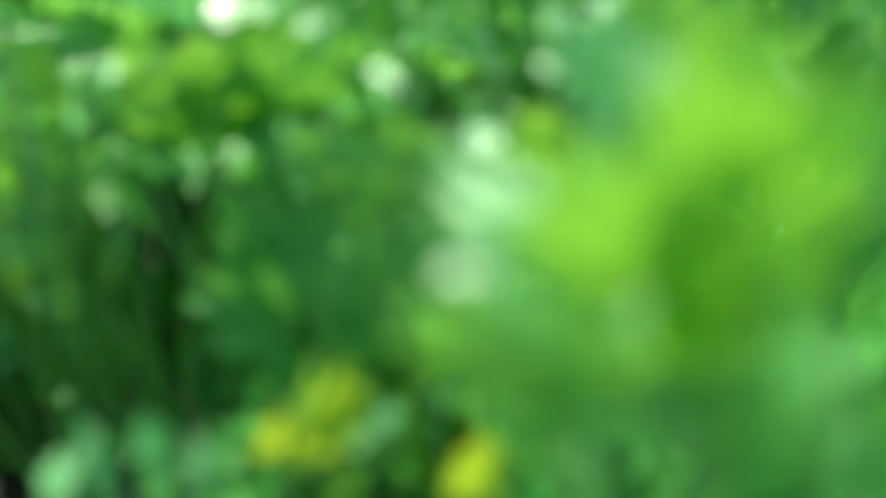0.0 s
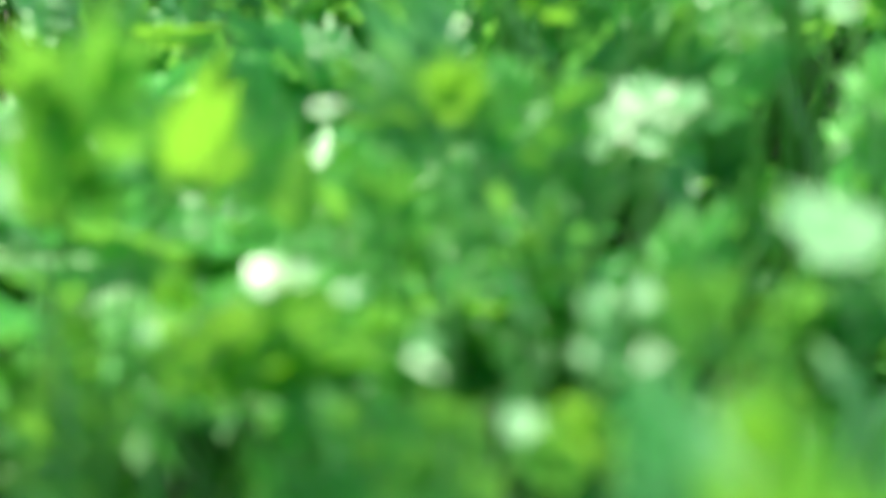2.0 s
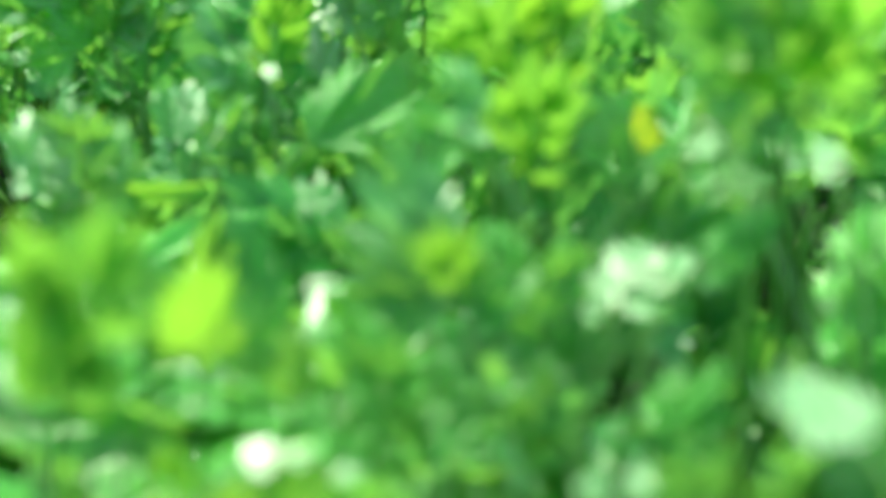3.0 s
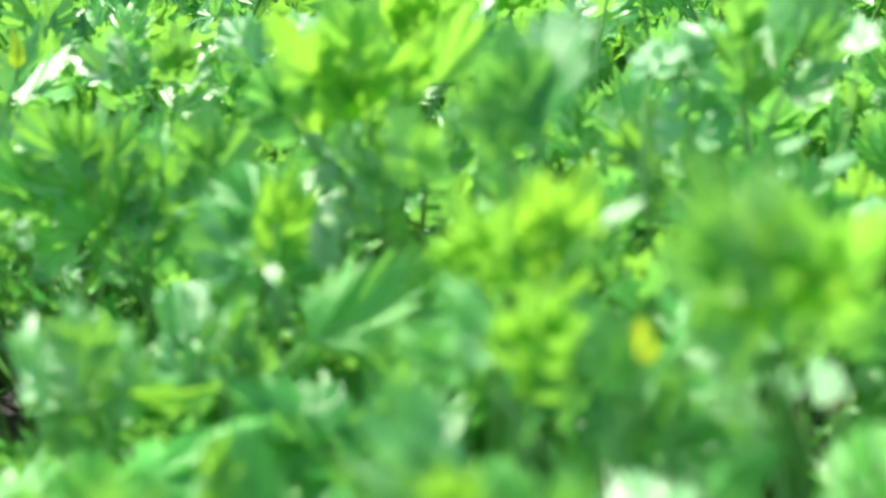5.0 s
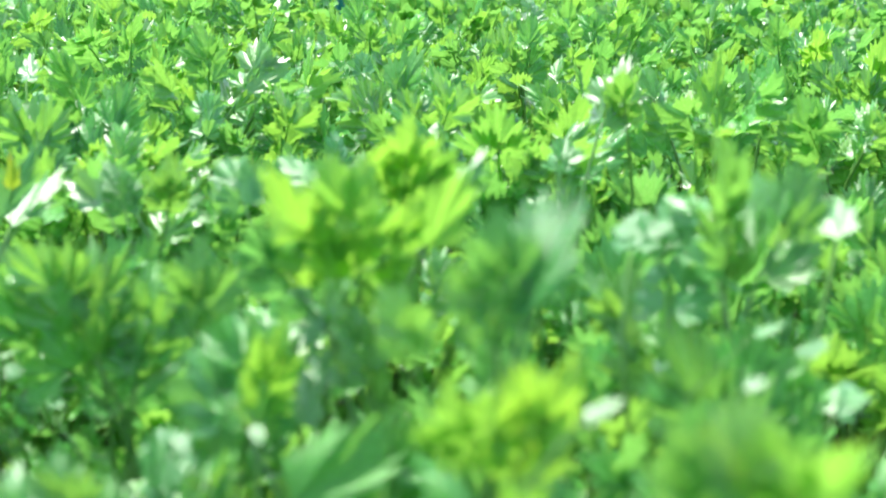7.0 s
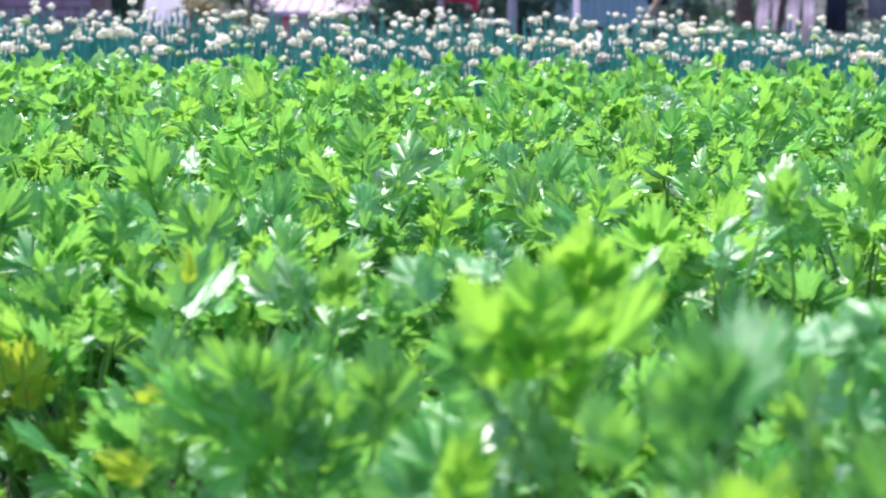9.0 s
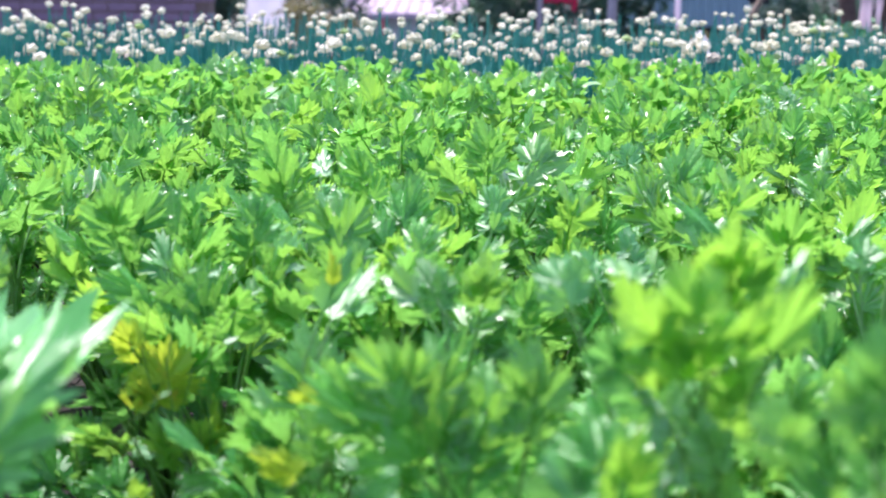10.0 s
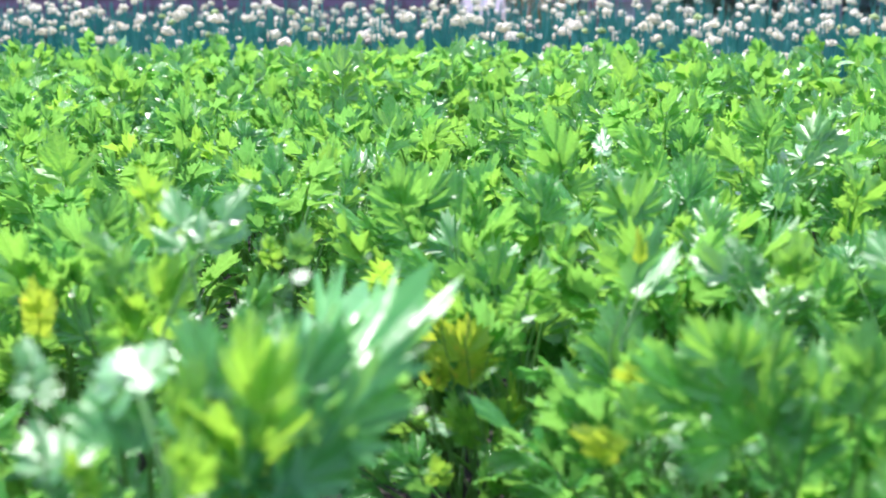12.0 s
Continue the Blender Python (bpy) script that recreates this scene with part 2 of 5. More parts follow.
def leaf_bmesh(rng, n, bm=None, at=None, pairs=2, broad=0, relief=1.0):
    """A compound leaf one unit long: a rib with an end leaflet and side pairs, or one to five broad leaflets from one node."""
    bm = bm or bmesh.new()
    vein = bm.verts.layers.float.get("vein") or bm.verts.layers.float.new("vein")
    at = at or Matrix()
    bend = rng.uniform(-0.3, 0.0) * relief
    curve = lambda y: Vector((0.04 * math.sin(y * 3), y, bend * y * y))
    spots = [(0.54, 0.48, 0, 0), (0.46, 0.44, 1, 42), (0.5, 0.44, -1, 42)]
    if pairs > 1:
        spots += [(0.22, 0.44, 1, 50), (0.28, 0.42, -1, 50), (0.0, 0.38, 1, 58), (0.05, 0.38, -1, 58)]
    if broad == 1:
        spots = [(0.02, 1.0, 0, 0)]
    elif broad:
        spots = [(0.46, 0.58, 0, 0), (0.34, 0.52, 1, 40), (0.4, 0.5, -1, 40), (0.08, 0.48, 1, 52), (0.14, 0.46, -1, 52)][:broad]
    for y, size, side, swing in spots:
        p = curve(y) + Vector((0.05 * side, 0.02, 0))
        turn = pose(0, 0, 0, relief * rng.uniform(-34, 24) + math.degrees(math.atan(2 * bend * y)), relief * (side * rng.uniform(-15, 40) + rng.uniform(-12, 12)), -side * swing * rng.uniform(0.6, 1.2) + rng.uniform(-12, 12))
        leaflet(bm, at @ Matrix.Translation(p) @ turn, size * rng.uniform(0.8, 1.12), rng, n, vein, relief, 0.25 if broad == 1 else 0.5 if broad else 0.8)
    rib = [at @ (curve(0.6 * i / 3) - Vector((0, 0, 0.012))) for i in range(4)]
    scale = at.to_scale().y
    tube(bm, rib, [r * scale for r in (0.02, 0.018, 0.014, 0.008)], 4, False)
    return bm


leaf_rng = random.Random(11)
BROAD_MESHES = [mesh_of("leaf", leaf_bmesh(leaf_rng, 48, broad=5 if k % 2 else 0, relief=0.85), LEAF) for k in range(14)]
LOBE_MESHES = [mesh_of("leaf", leaf_bmesh(leaf_rng, 56, broad=1, relief=0.8), LEAF) for _ in range(6)]
FLAT_MESHES = [mesh_of("leaf", leaf_bmesh(leaf_rng, 48, broad=5, relief=0.55), WAXY) for _ in range(5)]
SHEEN_MESHES = [mesh_of("leaf", leaf_bmesh(leaf_rng, 48, broad=1, relief=0.18), SHINING) for _ in range(5)]
LEAF_MESHES = [mesh_of("leaf", leaf_bmesh(leaf_rng, 44), LEAF) for _ in range(10)]
MID_MESHES = [mesh_of("leaf", leaf_bmesh(leaf_rng, 26, broad=5 if k > 6 else 0), LEAF) for k in range(9)]


def in_material(meshes, m):
    copies = [me.copy() for me in meshes]
    for me in copies:
        me.materials[0] = m
    return copies


BROAD_BACKLIT, BROAD_YELLOW = in_material(BROAD_MESHES, BACKLIT), in_material(BROAD_MESHES, YELLOW)
HERO_MESHES = BROAD_MESHES[:4] + LEAF_MESHES
MID_BACKLIT = in_material(MID_MESHES, BACKLIT)


def leaf_frame(base, tip, facing):
    """The pose of a unit leaf from base to tip whose upper face looks about to facing."""
    y = tip - base
    size = y.length
    y = y / size
    z = (facing - y * facing.dot(y)).normalized()
    x = y.cross(z)
    m = Matrix((x, y, z)).transposed().to_4x4()
    return Matrix.Translation(base) @ m @ Matrix.Scale(size, 4)


def stalk_bmesh(foot, base, axis, thick, bm=None):
    bm = bm or bmesh.new()
    h = (base - foot).length
    pts = bezier(foot, foot + Vector((0, 0, h * 0.4)), base - axis * h * 0.35, base, 6)
    tube(bm, pts, [thick * (1.25 - 0.8 * i / 6) for i in range(7)], 6, False)
    return bm


def random_leaves(rng, count, top, scale=1.0):
    """Leaves of one plant: inner ones tall and upright, outer ones low and leaning out."""
    leaves = []
    for k in range(count):
        s = k / max(count - 1, 1)
        turn = k * 2.4 + rng.uniform(-0.4, 0.4)
        out = Vector((math.cos(turn), math.sin(turn), 0))
        rise = radians(rng.uniform(52, 85) - 28 * s + rng.uniform(-10, 10))
        size = scale * rng.uniform(0.09, 0.14) * (1 - 0.15 * s)
        base = out * (0.02 + 0.10 * s + rng.uniform(0, 0.03)) + Vector((0, 0, (top - size * 0.8) * (1 - 0.5 * s ** 1.4) * rng.uniform(0.88, 1.04)))
        axis = out * math.cos(rise) + Vector((0, 0, math.sin(rise)))
        facing = -out * math.sin(rise) + Vector((0, 0, math.cos(rise))) + Vector((rng.uniform(-0.4, 0.4), rng.uniform(-0.4, 0.4), 0.25))
        leaves.append((base, base + axis * size, facing))
    return leaves


LABEL = "leafy green celery plant growing in dark soil"


def plant_of(x, y, leaves, meshes, rng, label=LABEL, special=None, thick=0.0055):
    top = thing("celery_plant", pose(x, y, 0), label, "celery plant", "celery plants in the field")
    for k, (base, tip, facing) in enumerate(leaves):
        mesh = (special or {}).get(k) or meshes[rng.randrange(len(meshes))]
        axis = (tip - base).normalized()
        foot = Vector((base.x * 0.12, base.y * 0.12, 0.0))
        stalk = part("stalk", mesh_of("stalk", stalk_bmesh(foot, base, axis, thick), STALK), top)
        part("leaf", mesh, stalk, leaf_frame(base, tip, facing))
    return top


TO_PATH, TO_SUN, HANGING = Vector((0.0, -0.75, 0.55)), Vector((-0.05, -0.41, 0.91)), Vector((0.1, -0.92, -0.38))
GLINT = Vector((-0.18, -0.42, 0.89))
# pale, glint and shine leaves are turned to mirror the sun as highlights
LOOKS = {
    "green": (LEAF, TO_PATH, 0.8),
    "deep": (LEAF, Vector((0.0, -0.95, 0.2)), 0.3),
    "backlit": (BACKLIT, HANGING, 0.5),
    "yellow": (YELLOW, HANGING, 0.6),
    "mint": (WAXY, (TO_PATH + TO_SUN) * 0.5, 0.5),
    "pale": (WAXY, GLINT, 0.12),
    "glint": (SHINING, Vector((-0.165, -0.345, 0.92)), 0.04),
    "shine": (WAXY, Vector((-0.2, -0.49, 0.85)), 0.04),
    "flat": (LEAF, Vector((0.3, 0.35, 0.88)), 0.3),
}
FANS = {key: FLAT_MESHES if key == "pale" else in_material(BROAD_MESHES, m) for key, (m, _, _) in LOOKS.items()}
SINGLES = {key: in_material(SHEEN_MESHES if key in ("glint", "shine", "pale") else LOBE_MESHES, m) for key, (m, _, _) in LOOKS.items()}
hero_rng = random.Random(5)
hero_feet = []


def celery(at, rows, low=6, label=LABEL):
    """A plant whose upper leaves are known from its foot: base, tip, width and look; some low leaves fill it."""
    rng = hero_rng
    top = thing("celery_plant", pose(at[0], at[1], 0), label, "celery plant", "celery plants in the field")
    leaves = []
    for *spot, width, look_of in rows:
        _, facing, loose = LOOKS[look_of]
        single = width <= 0.5 or look_of in ("glint", "shine")
        face = facing + loose * Vector((rng.uniform(-0.7, 0.7), rng.uniform(-0.3, 0.3), rng.uniform(-0.3, 0.3)))
        leaves.append((Vector(spot[:3]), Vector(spot[3:]), face, width * (1.15 if single else 1.0), rng.choice((SINGLES if single else FANS)[look_of])))
    height, near = sum(r[2] for r in rows) / len(rows), 0.7 if at[1] < 0.85 else 1.0
    for k in range(low):
        turn = k * 2.4 + rng.uniform(0, 1)
        out = Vector((math.cos(turn), math.sin(turn), 0))
        rise = radians(rng.uniform(30, 76))
        base = out * rng.uniform(0.04, 0.13) * near + Vector((0, 0, height * rng.uniform(0.4, 0.82)))
        tip = base + (out * math.cos(rise) + Vector((0, 0, math.sin(rise)))) * rng.uniform(0.09, 0.14) * near
        leaves.append((base, tip, Vector((rng.uniform(-0.3, 0.3), rng.uniform(-0.3, 0.3), math.cos(rise) + 0.1)) - out * math.sin(rise) + Vector((0, -0.7, 0)), 1.0, rng.choice(HERO_MESHES if near == 1.0 else BROAD_MESHES)))
    for base, tip, face, width, mesh in leaves:
        axis, size = (tip - base).normalized(), (tip - base).length
        foot = Vector((base.x * 0.12, base.y * 0.12, 0.0))
        thick = min(0.005, 0.0008 + 0.035 * size)
        stalk = part("stalk", mesh_of("stalk", stalk_bmesh(foot, base, axis, thick), STALK), top)
        part("leaf", mesh, stalk, leaf_frame(base, tip, face) @ Matrix.Diagonal((width, 1, 1, 1)))
    hero_feet.append(Vector(at))
    return top


celery((0.14, 0.29), [
    (-0.008, -0.026, 0.496, -0.039, 0.018, 0.530, 0.7, "mint"),
    (-0.002, -0.018, 0.491, -0.020, -0.034, 0.543, 0.9, "backlit"),
    (0.008, -0.017, 0.496, 0.007, -0.039, 0.568, 0.8, "backlit"),
    (0.027, -0.024, 0.516, 0.032, 0.007, 0.547, 0.8, "green"),
    (-0.024, -0.019, 0.481, -0.049, -0.028, 0.515, 0.7, "green"),
], low=0)
celery((0.15, 0.35), [
    (0.003, -0.019, 0.421, -0.007, -0.030, 0.475, 0.9, "green"),
    (0.028, -0.025, 0.425, 0.033, 0.011, 0.456, 1, "green"),
    (-0.013, -0.024, 0.500, -0.024, 0.009, 0.534, 0.8, "mint"),
    (-0.023, -0.022, 0.424, -0.033, -0.007, 0.434, 0.8, "green"),
    (0.000, -0.019, 0.510, -0.004, -0.030, 0.548, 0.8, "backlit"),
], low=0)
celery((0.03, 0.47), [
    (0.013, -0.019, 0.353, 0.026, -0.025, 0.391, 0.6, "yellow"),
    (0.003, -0.020, 0.358, 0.007, -0.023, 0.379, 0.5, "yellow"),
    (0.065, -0.019, 0.339, 0.071, -0.024, 0.369, 0.5, "yellow"),
    (0.028, -0.020, 0.360, 0.033, -0.013, 0.365, 0.9, "pale"),
    (0.038, -0.020, 0.367, 0.042, -0.011, 0.372, 0.8, "pale"),
    (-0.035, -0.023, 0.342, -0.040, 0.000, 0.361, 0.7, "mint"),
    (-0.068, -0.020, 0.341, -0.069, -0.002, 0.350, 0.8, "pale"),
    (-0.052, -0.023, 0.342, -0.060, -0.002, 0.359, 0.6, "mint"),
    (-0.016, -0.022, 0.341, -0.023, -0.005, 0.354, 0.7, "mint"),
    (-0.006, -0.021, 0.364, -0.016, -0.012, 0.367, 0.6, "green"),
    (0.023, -0.019, 0.338, 0.028, -0.025, 0.359, 0.8, "backlit"),
], low=1, label="young celery plant with yellow and orange leaf tips in dark soil")
celery((-0.02, 0.72), [
    (0.046, -0.021, 0.318, 0.045, -0.015, 0.274, 0.7, "deep"),
    (0.024, -0.021, 0.260, -0.015, -0.014, 0.223, 1, "deep"),
    (-0.075, -0.021, 0.312, -0.092, -0.013, 0.255, 1, "deep"),
    (-0.025, -0.020, 0.294, -0.036, -0.017, 0.268, 0.6, "deep"),
    (0.064, -0.021, 0.364, 0.079, -0.016, 0.331, 0.9, "deep"),
    (-0.015, -0.021, 0.366, -0.012, -0.016, 0.331, 0.9, "deep"),
], low=2)
celery((-0.01, 0.63), [
    (0.008, -0.018, 0.390, -0.019, -0.034, 0.434, 0.8, "backlit"),
    (0.010, -0.018, 0.390, 0.010, -0.033, 0.439, 1, "backlit"),
    (0.012, -0.018, 0.390, 0.041, -0.036, 0.446, 0.8, "backlit"),
    (0.043, -0.018, 0.400, 0.072, -0.034, 0.444, 0.6, "backlit"),
    (-0.059, -0.019, 0.405, -0.056, -0.028, 0.437, 1, "backlit"),
    (-0.032, -0.022, 0.407, -0.045, -0.008, 0.418, 0.9, "green"),
    (0.052, -0.019, 0.413, 0.035, -0.025, 0.397, 0.8, "green"),
], low=2)
# small glossy leaves added for the white highlights here
celery((0.01, 0.62), [
    (-0.004, -0.020, 0.452, 0.011, -0.016, 0.457, 0.5, "pale"),
    (0.011, -0.020, 0.452, 0.022, -0.016, 0.456, 0.5, "pale"),
    (0.025, -0.020, 0.444, 0.036, -0.015, 0.449, 0.5, "pale"),
    (-0.048, -0.020, 0.429, -0.033, -0.018, 0.433, 0.5, "pale"),
    (0.049, -0.020, 0.430, 0.062, -0.029, 0.428, 0.8, "pale"),
    (-0.015, -0.020, 0.443, -0.009, -0.016, 0.446, 0.5, "pale"),
], low=0)
celery((-0.07, 0.63), [
    (0.001, -0.018, 0.489, -0.004, -0.035, 0.545, 0.8, "backlit"),
    (0.008, -0.018, 0.488, 0.029, -0.036, 0.547, 0.8, "backlit"),
    (-0.008, -0.020, 0.474, -0.025, 0.031, 0.495, 0.5, "pale"),
    (-0.006, -0.018, 0.468, 0.006, -0.034, 0.520, 0.3, "backlit"),
    (0.014, -0.019, 0.466, 0.019, -0.028, 0.497, 0.8, "backlit"),
], low=3)
celery((-0.03, 0.72), [
    (-0.032, -0.024, 0.452, -0.033, 0.004, 0.480, 0.5, "mint"),
    (0.001, -0.018, 0.448, 0.010, -0.035, 0.506, 0.5, "backlit"),
    (-0.019, -0.021, 0.442, -0.011, -0.014, 0.489, 0.6, "deep"),
    (0.025, -0.021, 0.439, 0.022, -0.015, 0.478, 0.5, "deep"),
    (0.039, -0.021, 0.428, 0.045, -0.014, 0.472, 0.5, "deep"),
], low=3)
celery((-0.06, 0.97), [
    (-0.021, -0.021, 0.375, 0.003, -0.012, 0.431, 0.6, "deep"),
    (0.023, -0.021, 0.365, 0.016, -0.012, 0.429, 0.5, "deep"),
    (-0.033, -0.021, 0.351, -0.046, -0.013, 0.408, 0.8, "deep"),
    (0.025, -0.021, 0.341, 0.033, -0.013, 0.396, 0.5, "deep"),
    (-0.070, -0.021, 0.365, -0.086, -0.013, 0.423, 0.8, "deep"),
    (0.052, -0.020, 0.364, 0.054, 0.016, 0.381, 0.3, "pale"),
], low=8)
celery((0.09, 0.8), [
    (-0.009, -0.021, 0.437, -0.066, -0.011, 0.478, 0.8, "deep"),
    (-0.009, -0.028, 0.442, -0.045, 0.031, 0.502, 0.6, "mint"),
    (-0.009, -0.018, 0.438, -0.020, -0.033, 0.486, 0.8, "backlit"),
    (-0.001, -0.025, 0.438, 0.011, 0.013, 0.479, 0.8, "green"),
    (0.012, -0.021, 0.436, 0.048, -0.014, 0.468, 0.8, "deep"),
], low=5)
celery((0.09, 0.74), [
    (-0.036, -0.021, 0.398, -0.053, -0.012, 0.460, 0.7, "deep"),
    (-0.016, -0.025, 0.399, -0.016, 0.014, 0.440, 0.8, "green"),
    (0.021, -0.021, 0.397, 0.030, -0.014, 0.440, 0.8, "deep"),
    (0.017, -0.022, 0.379, 0.012, -0.006, 0.394, 0.7, "mint"),
    (-0.001, -0.022, 0.443, 0.009, -0.008, 0.419, 0.5, "mint"),
], low=4)
celery((0.17, 0.8), [
    (-0.017, -0.020, 0.436, 0.003, 0.026, 0.462, 0.9, "pale"),
    (0.009, -0.020, 0.455, 0.018, -0.003, 0.464, 0.4, "pale"),
    (0.003, -0.020, 0.416, 0.017, 0.002, 0.429, 0.6, "pale"),
    (-0.030, -0.020, 0.432, -0.024, 0.003, 0.444, 0.4, "pale"),
    (0.025, -0.021, 0.463, 0.059, -0.015, 0.485, 0.7, "deep"),
    (0.022, -0.020, 0.454, 0.028, -0.028, 0.452, 0.6, "pale"),
], low=3)
celery((0.2, 0.54), [
    (0.013, -0.020, 0.492, -0.015, 0.026, 0.508, 0.5, "pale"),
    (0.009, -0.020, 0.446, 0.002, -0.002, 0.453, 0.4, "pale"),
    (-0.011, -0.019, 0.454, -0.017, -0.026, 0.489, 0.8, "green"),
    (0.008, -0.022, 0.476, 0.007, -0.003, 0.495, 0.8, "green"),
], low=2)
celery((0.13, 0.55), [
    (0.033, -0.019, 0.451, 0.026, -0.028, 0.494, 1, "green"),
    (0.010, -0.020, 0.468, 0.014, 0.001, 0.479, 0.4, "pale"),
    (0.010, -0.022, 0.444, 0.013, -0.009, 0.456, 0.5, "mint"),
    (-0.029, -0.022, 0.424, -0.030, -0.008, 0.437, 0.7, "mint"),
    (-0.003, -0.023, 0.453, -0.006, 0.000, 0.475, 0.6, "mint"),
    (0.002, -0.018, 0.407, -0.014, -0.032, 0.449, 0.7, "backlit"),
], low=3)
celery((-0.18, 1.19), [
    (-0.002, -0.021, 0.376, -0.013, -0.011, 0.448, 1, "deep"),
    (0.014, -0.026, 0.373, 0.020, 0.018, 0.423, 0.8, "green"),
    (0.023, -0.018, 0.382, 0.079, -0.036, 0.383, 0.5, "backlit"),
    (-0.037, -0.027, 0.370, -0.051, 0.026, 0.433, 0.6, "mint"),
    (-0.018, -0.021, 0.334, -0.032, -0.016, 0.366, 0.8, "deep"),
], low=6)
celery((-0.08, 1.27), [
    (-0.044, -0.027, 0.354, -0.067, 0.030, 0.421, 0.7, "mint"),
    (-0.035, -0.021, 0.378, 0.000, -0.013, 0.424, 0.8, "deep"),
    (0.044, -0.022, 0.389, 0.121, -0.009, 0.428, 0.5, "deep"),
    (-0.004, -0.021, 0.347, -0.010, -0.014, 0.397, 0.9, "deep"),
    (0.025, -0.021, 0.354, 0.052, -0.014, 0.395, 0.7, "deep"),
], low=7)
celery((0, 1.42), [
    (-0.030, -0.025, 0.398, -0.051, 0.012, 0.439, 0.5, "mint"),
    (0.017, -0.021, 0.433, 0.001, -0.012, 0.500, 0.8, "deep"),
    (0.033, -0.021, 0.390, 0.021, -0.014, 0.436, 0.8, "deep"),
    (-0.019, -0.024, 0.439, -0.037, 0.009, 0.479, 0.6, "mint"),
], low=6)
celery((-0.08, 1.34), [
    (0.011, -0.029, 0.416, -0.056, 0.039, 0.476, 0.7, "mint"),
    (0.011, -0.030, 0.423, -0.012, 0.045, 0.511, 0.8, "green"),
    (0.005, -0.016, 0.414, 0.032, -0.046, 0.507, 0.6, "backlit"),
    (-0.047, -0.020, 0.383, -0.072, 0.039, 0.405, 0.6, "pale"),
], low=5)
celery((0.1, 0.95), [
    (0.002, -0.027, 0.470, -0.027, 0.025, 0.524, 0.6, "mint"),
    (0.008, -0.018, 0.460, 0.003, -0.036, 0.519, 0.7, "backlit"),
    (0.015, -0.017, 0.459, 0.029, -0.039, 0.527, 0.7, "backlit"),
    (-0.007, -0.026, 0.470, -0.060, 0.019, 0.495, 0.7, "green"),
], low=5)
celery((0.11, 1.09), [
    (0.017, -0.017, 0.473, 0.021, -0.042, 0.552, 0.9, "backlit"),
    (0.010, -0.016, 0.474, 0.045, -0.046, 0.559, 0.6, "backlit"),
    (-0.004, -0.017, 0.474, -0.030, -0.040, 0.543, 0.8, "backlit"),
    (-0.018, -0.018, 0.479, -0.048, -0.033, 0.513, 0.6, "backlit"),
], low=6)
celery((0.23, 0.84), [
    (-0.009, -0.018, 0.524, -0.044, -0.034, 0.591, 0.8, "green"),
    (0.002, -0.017, 0.523, -0.009, -0.041, 0.599, 1, "backlit"),
    (0.015, -0.016, 0.525, 0.039, -0.045, 0.608, 0.9, "backlit"),
    (-0.018, -0.023, 0.503, -0.031, -0.001, 0.523, 0.8, "green"),
], low=3)
celery((0.2, 1.02), [
    (0.016, -0.018, 0.471, 0.036, -0.030, 0.501, 0.7, "backlit"),
    (0.049, -0.019, 0.474, 0.065, -0.029, 0.502, 0.4, "backlit"),
    (-0.010, -0.019, 0.452, -0.017, -0.025, 0.484, 0.4, "yellow"),
    (0.010, -0.020, 0.450, 0.041, -0.009, 0.462, 0.4, "pale"),
    (-0.039, -0.020, 0.537, -0.015, -0.005, 0.549, 0.4, "pale"),
    (-0.030, -0.025, 0.430, -0.037, 0.012, 0.471, 0.8, "green"),
    (0.000, -0.019, 0.413, 0.003, -0.027, 0.450, 0.8, "green"),
], low=4)
celery((0.26, 0.88), [
    (0.010, -0.020, 0.474, 0.004, 0.030, 0.497, 0.4, "pale"),
    (-0.013, -0.020, 0.480, -0.020, 0.005, 0.491, 0.5, "pale"),
    (0.021, -0.019, 0.500, 0.012, -0.027, 0.534, 0.6, "green"),
    (-0.033, -0.023, 0.461, -0.050, 0.002, 0.483, 0.8, "green"),
], low=2)
celery((0, 1.48), [
    (0.003, -0.016, 0.509, -0.019, -0.050, 0.611, 1, "backlit"),
    (0.008, -0.016, 0.509, 0.052, -0.045, 0.586, 0.7, "backlit"),
    (-0.011, -0.015, 0.498, -0.074, -0.054, 0.596, 0.8, "backlit"),
    (0.028, -0.017, 0.458, 0.028, -0.039, 0.527, 0.7, "backlit"),
    (-0.019, -0.029, 0.460, -0.056, 0.037, 0.535, 0.6, "mint"),
    (0.060, -0.017, 0.537, 0.096, -0.043, 0.608, 0.45, "backlit"),
    (-0.034, -0.017, 0.481, -0.099, -0.040, 0.557, 0.8, "green"),
], low=8, label="tall celery plant with bright yellow-green upper leaves")
celery((-0.01, 1.78), [
    (0.035, -0.016, 0.508, 0.051, -0.049, 0.609, 0.9, "backlit"),
    (0.031, -0.016, 0.505, 0.008, -0.045, 0.589, 0.6, "backlit"),
    (0.043, -0.016, 0.505, 0.086, -0.043, 0.575, 0.7, "backlit"),
    (0.077, -0.027, 0.503, 0.115, 0.025, 0.558, 0.6, "mint"),
    (-0.116, -0.026, 0.508, -0.144, 0.017, 0.558, 0.9, "mint"),
    (-0.048, -0.024, 0.533, -0.085, 0.006, 0.556, 0.9, "mint"),
], low=8)
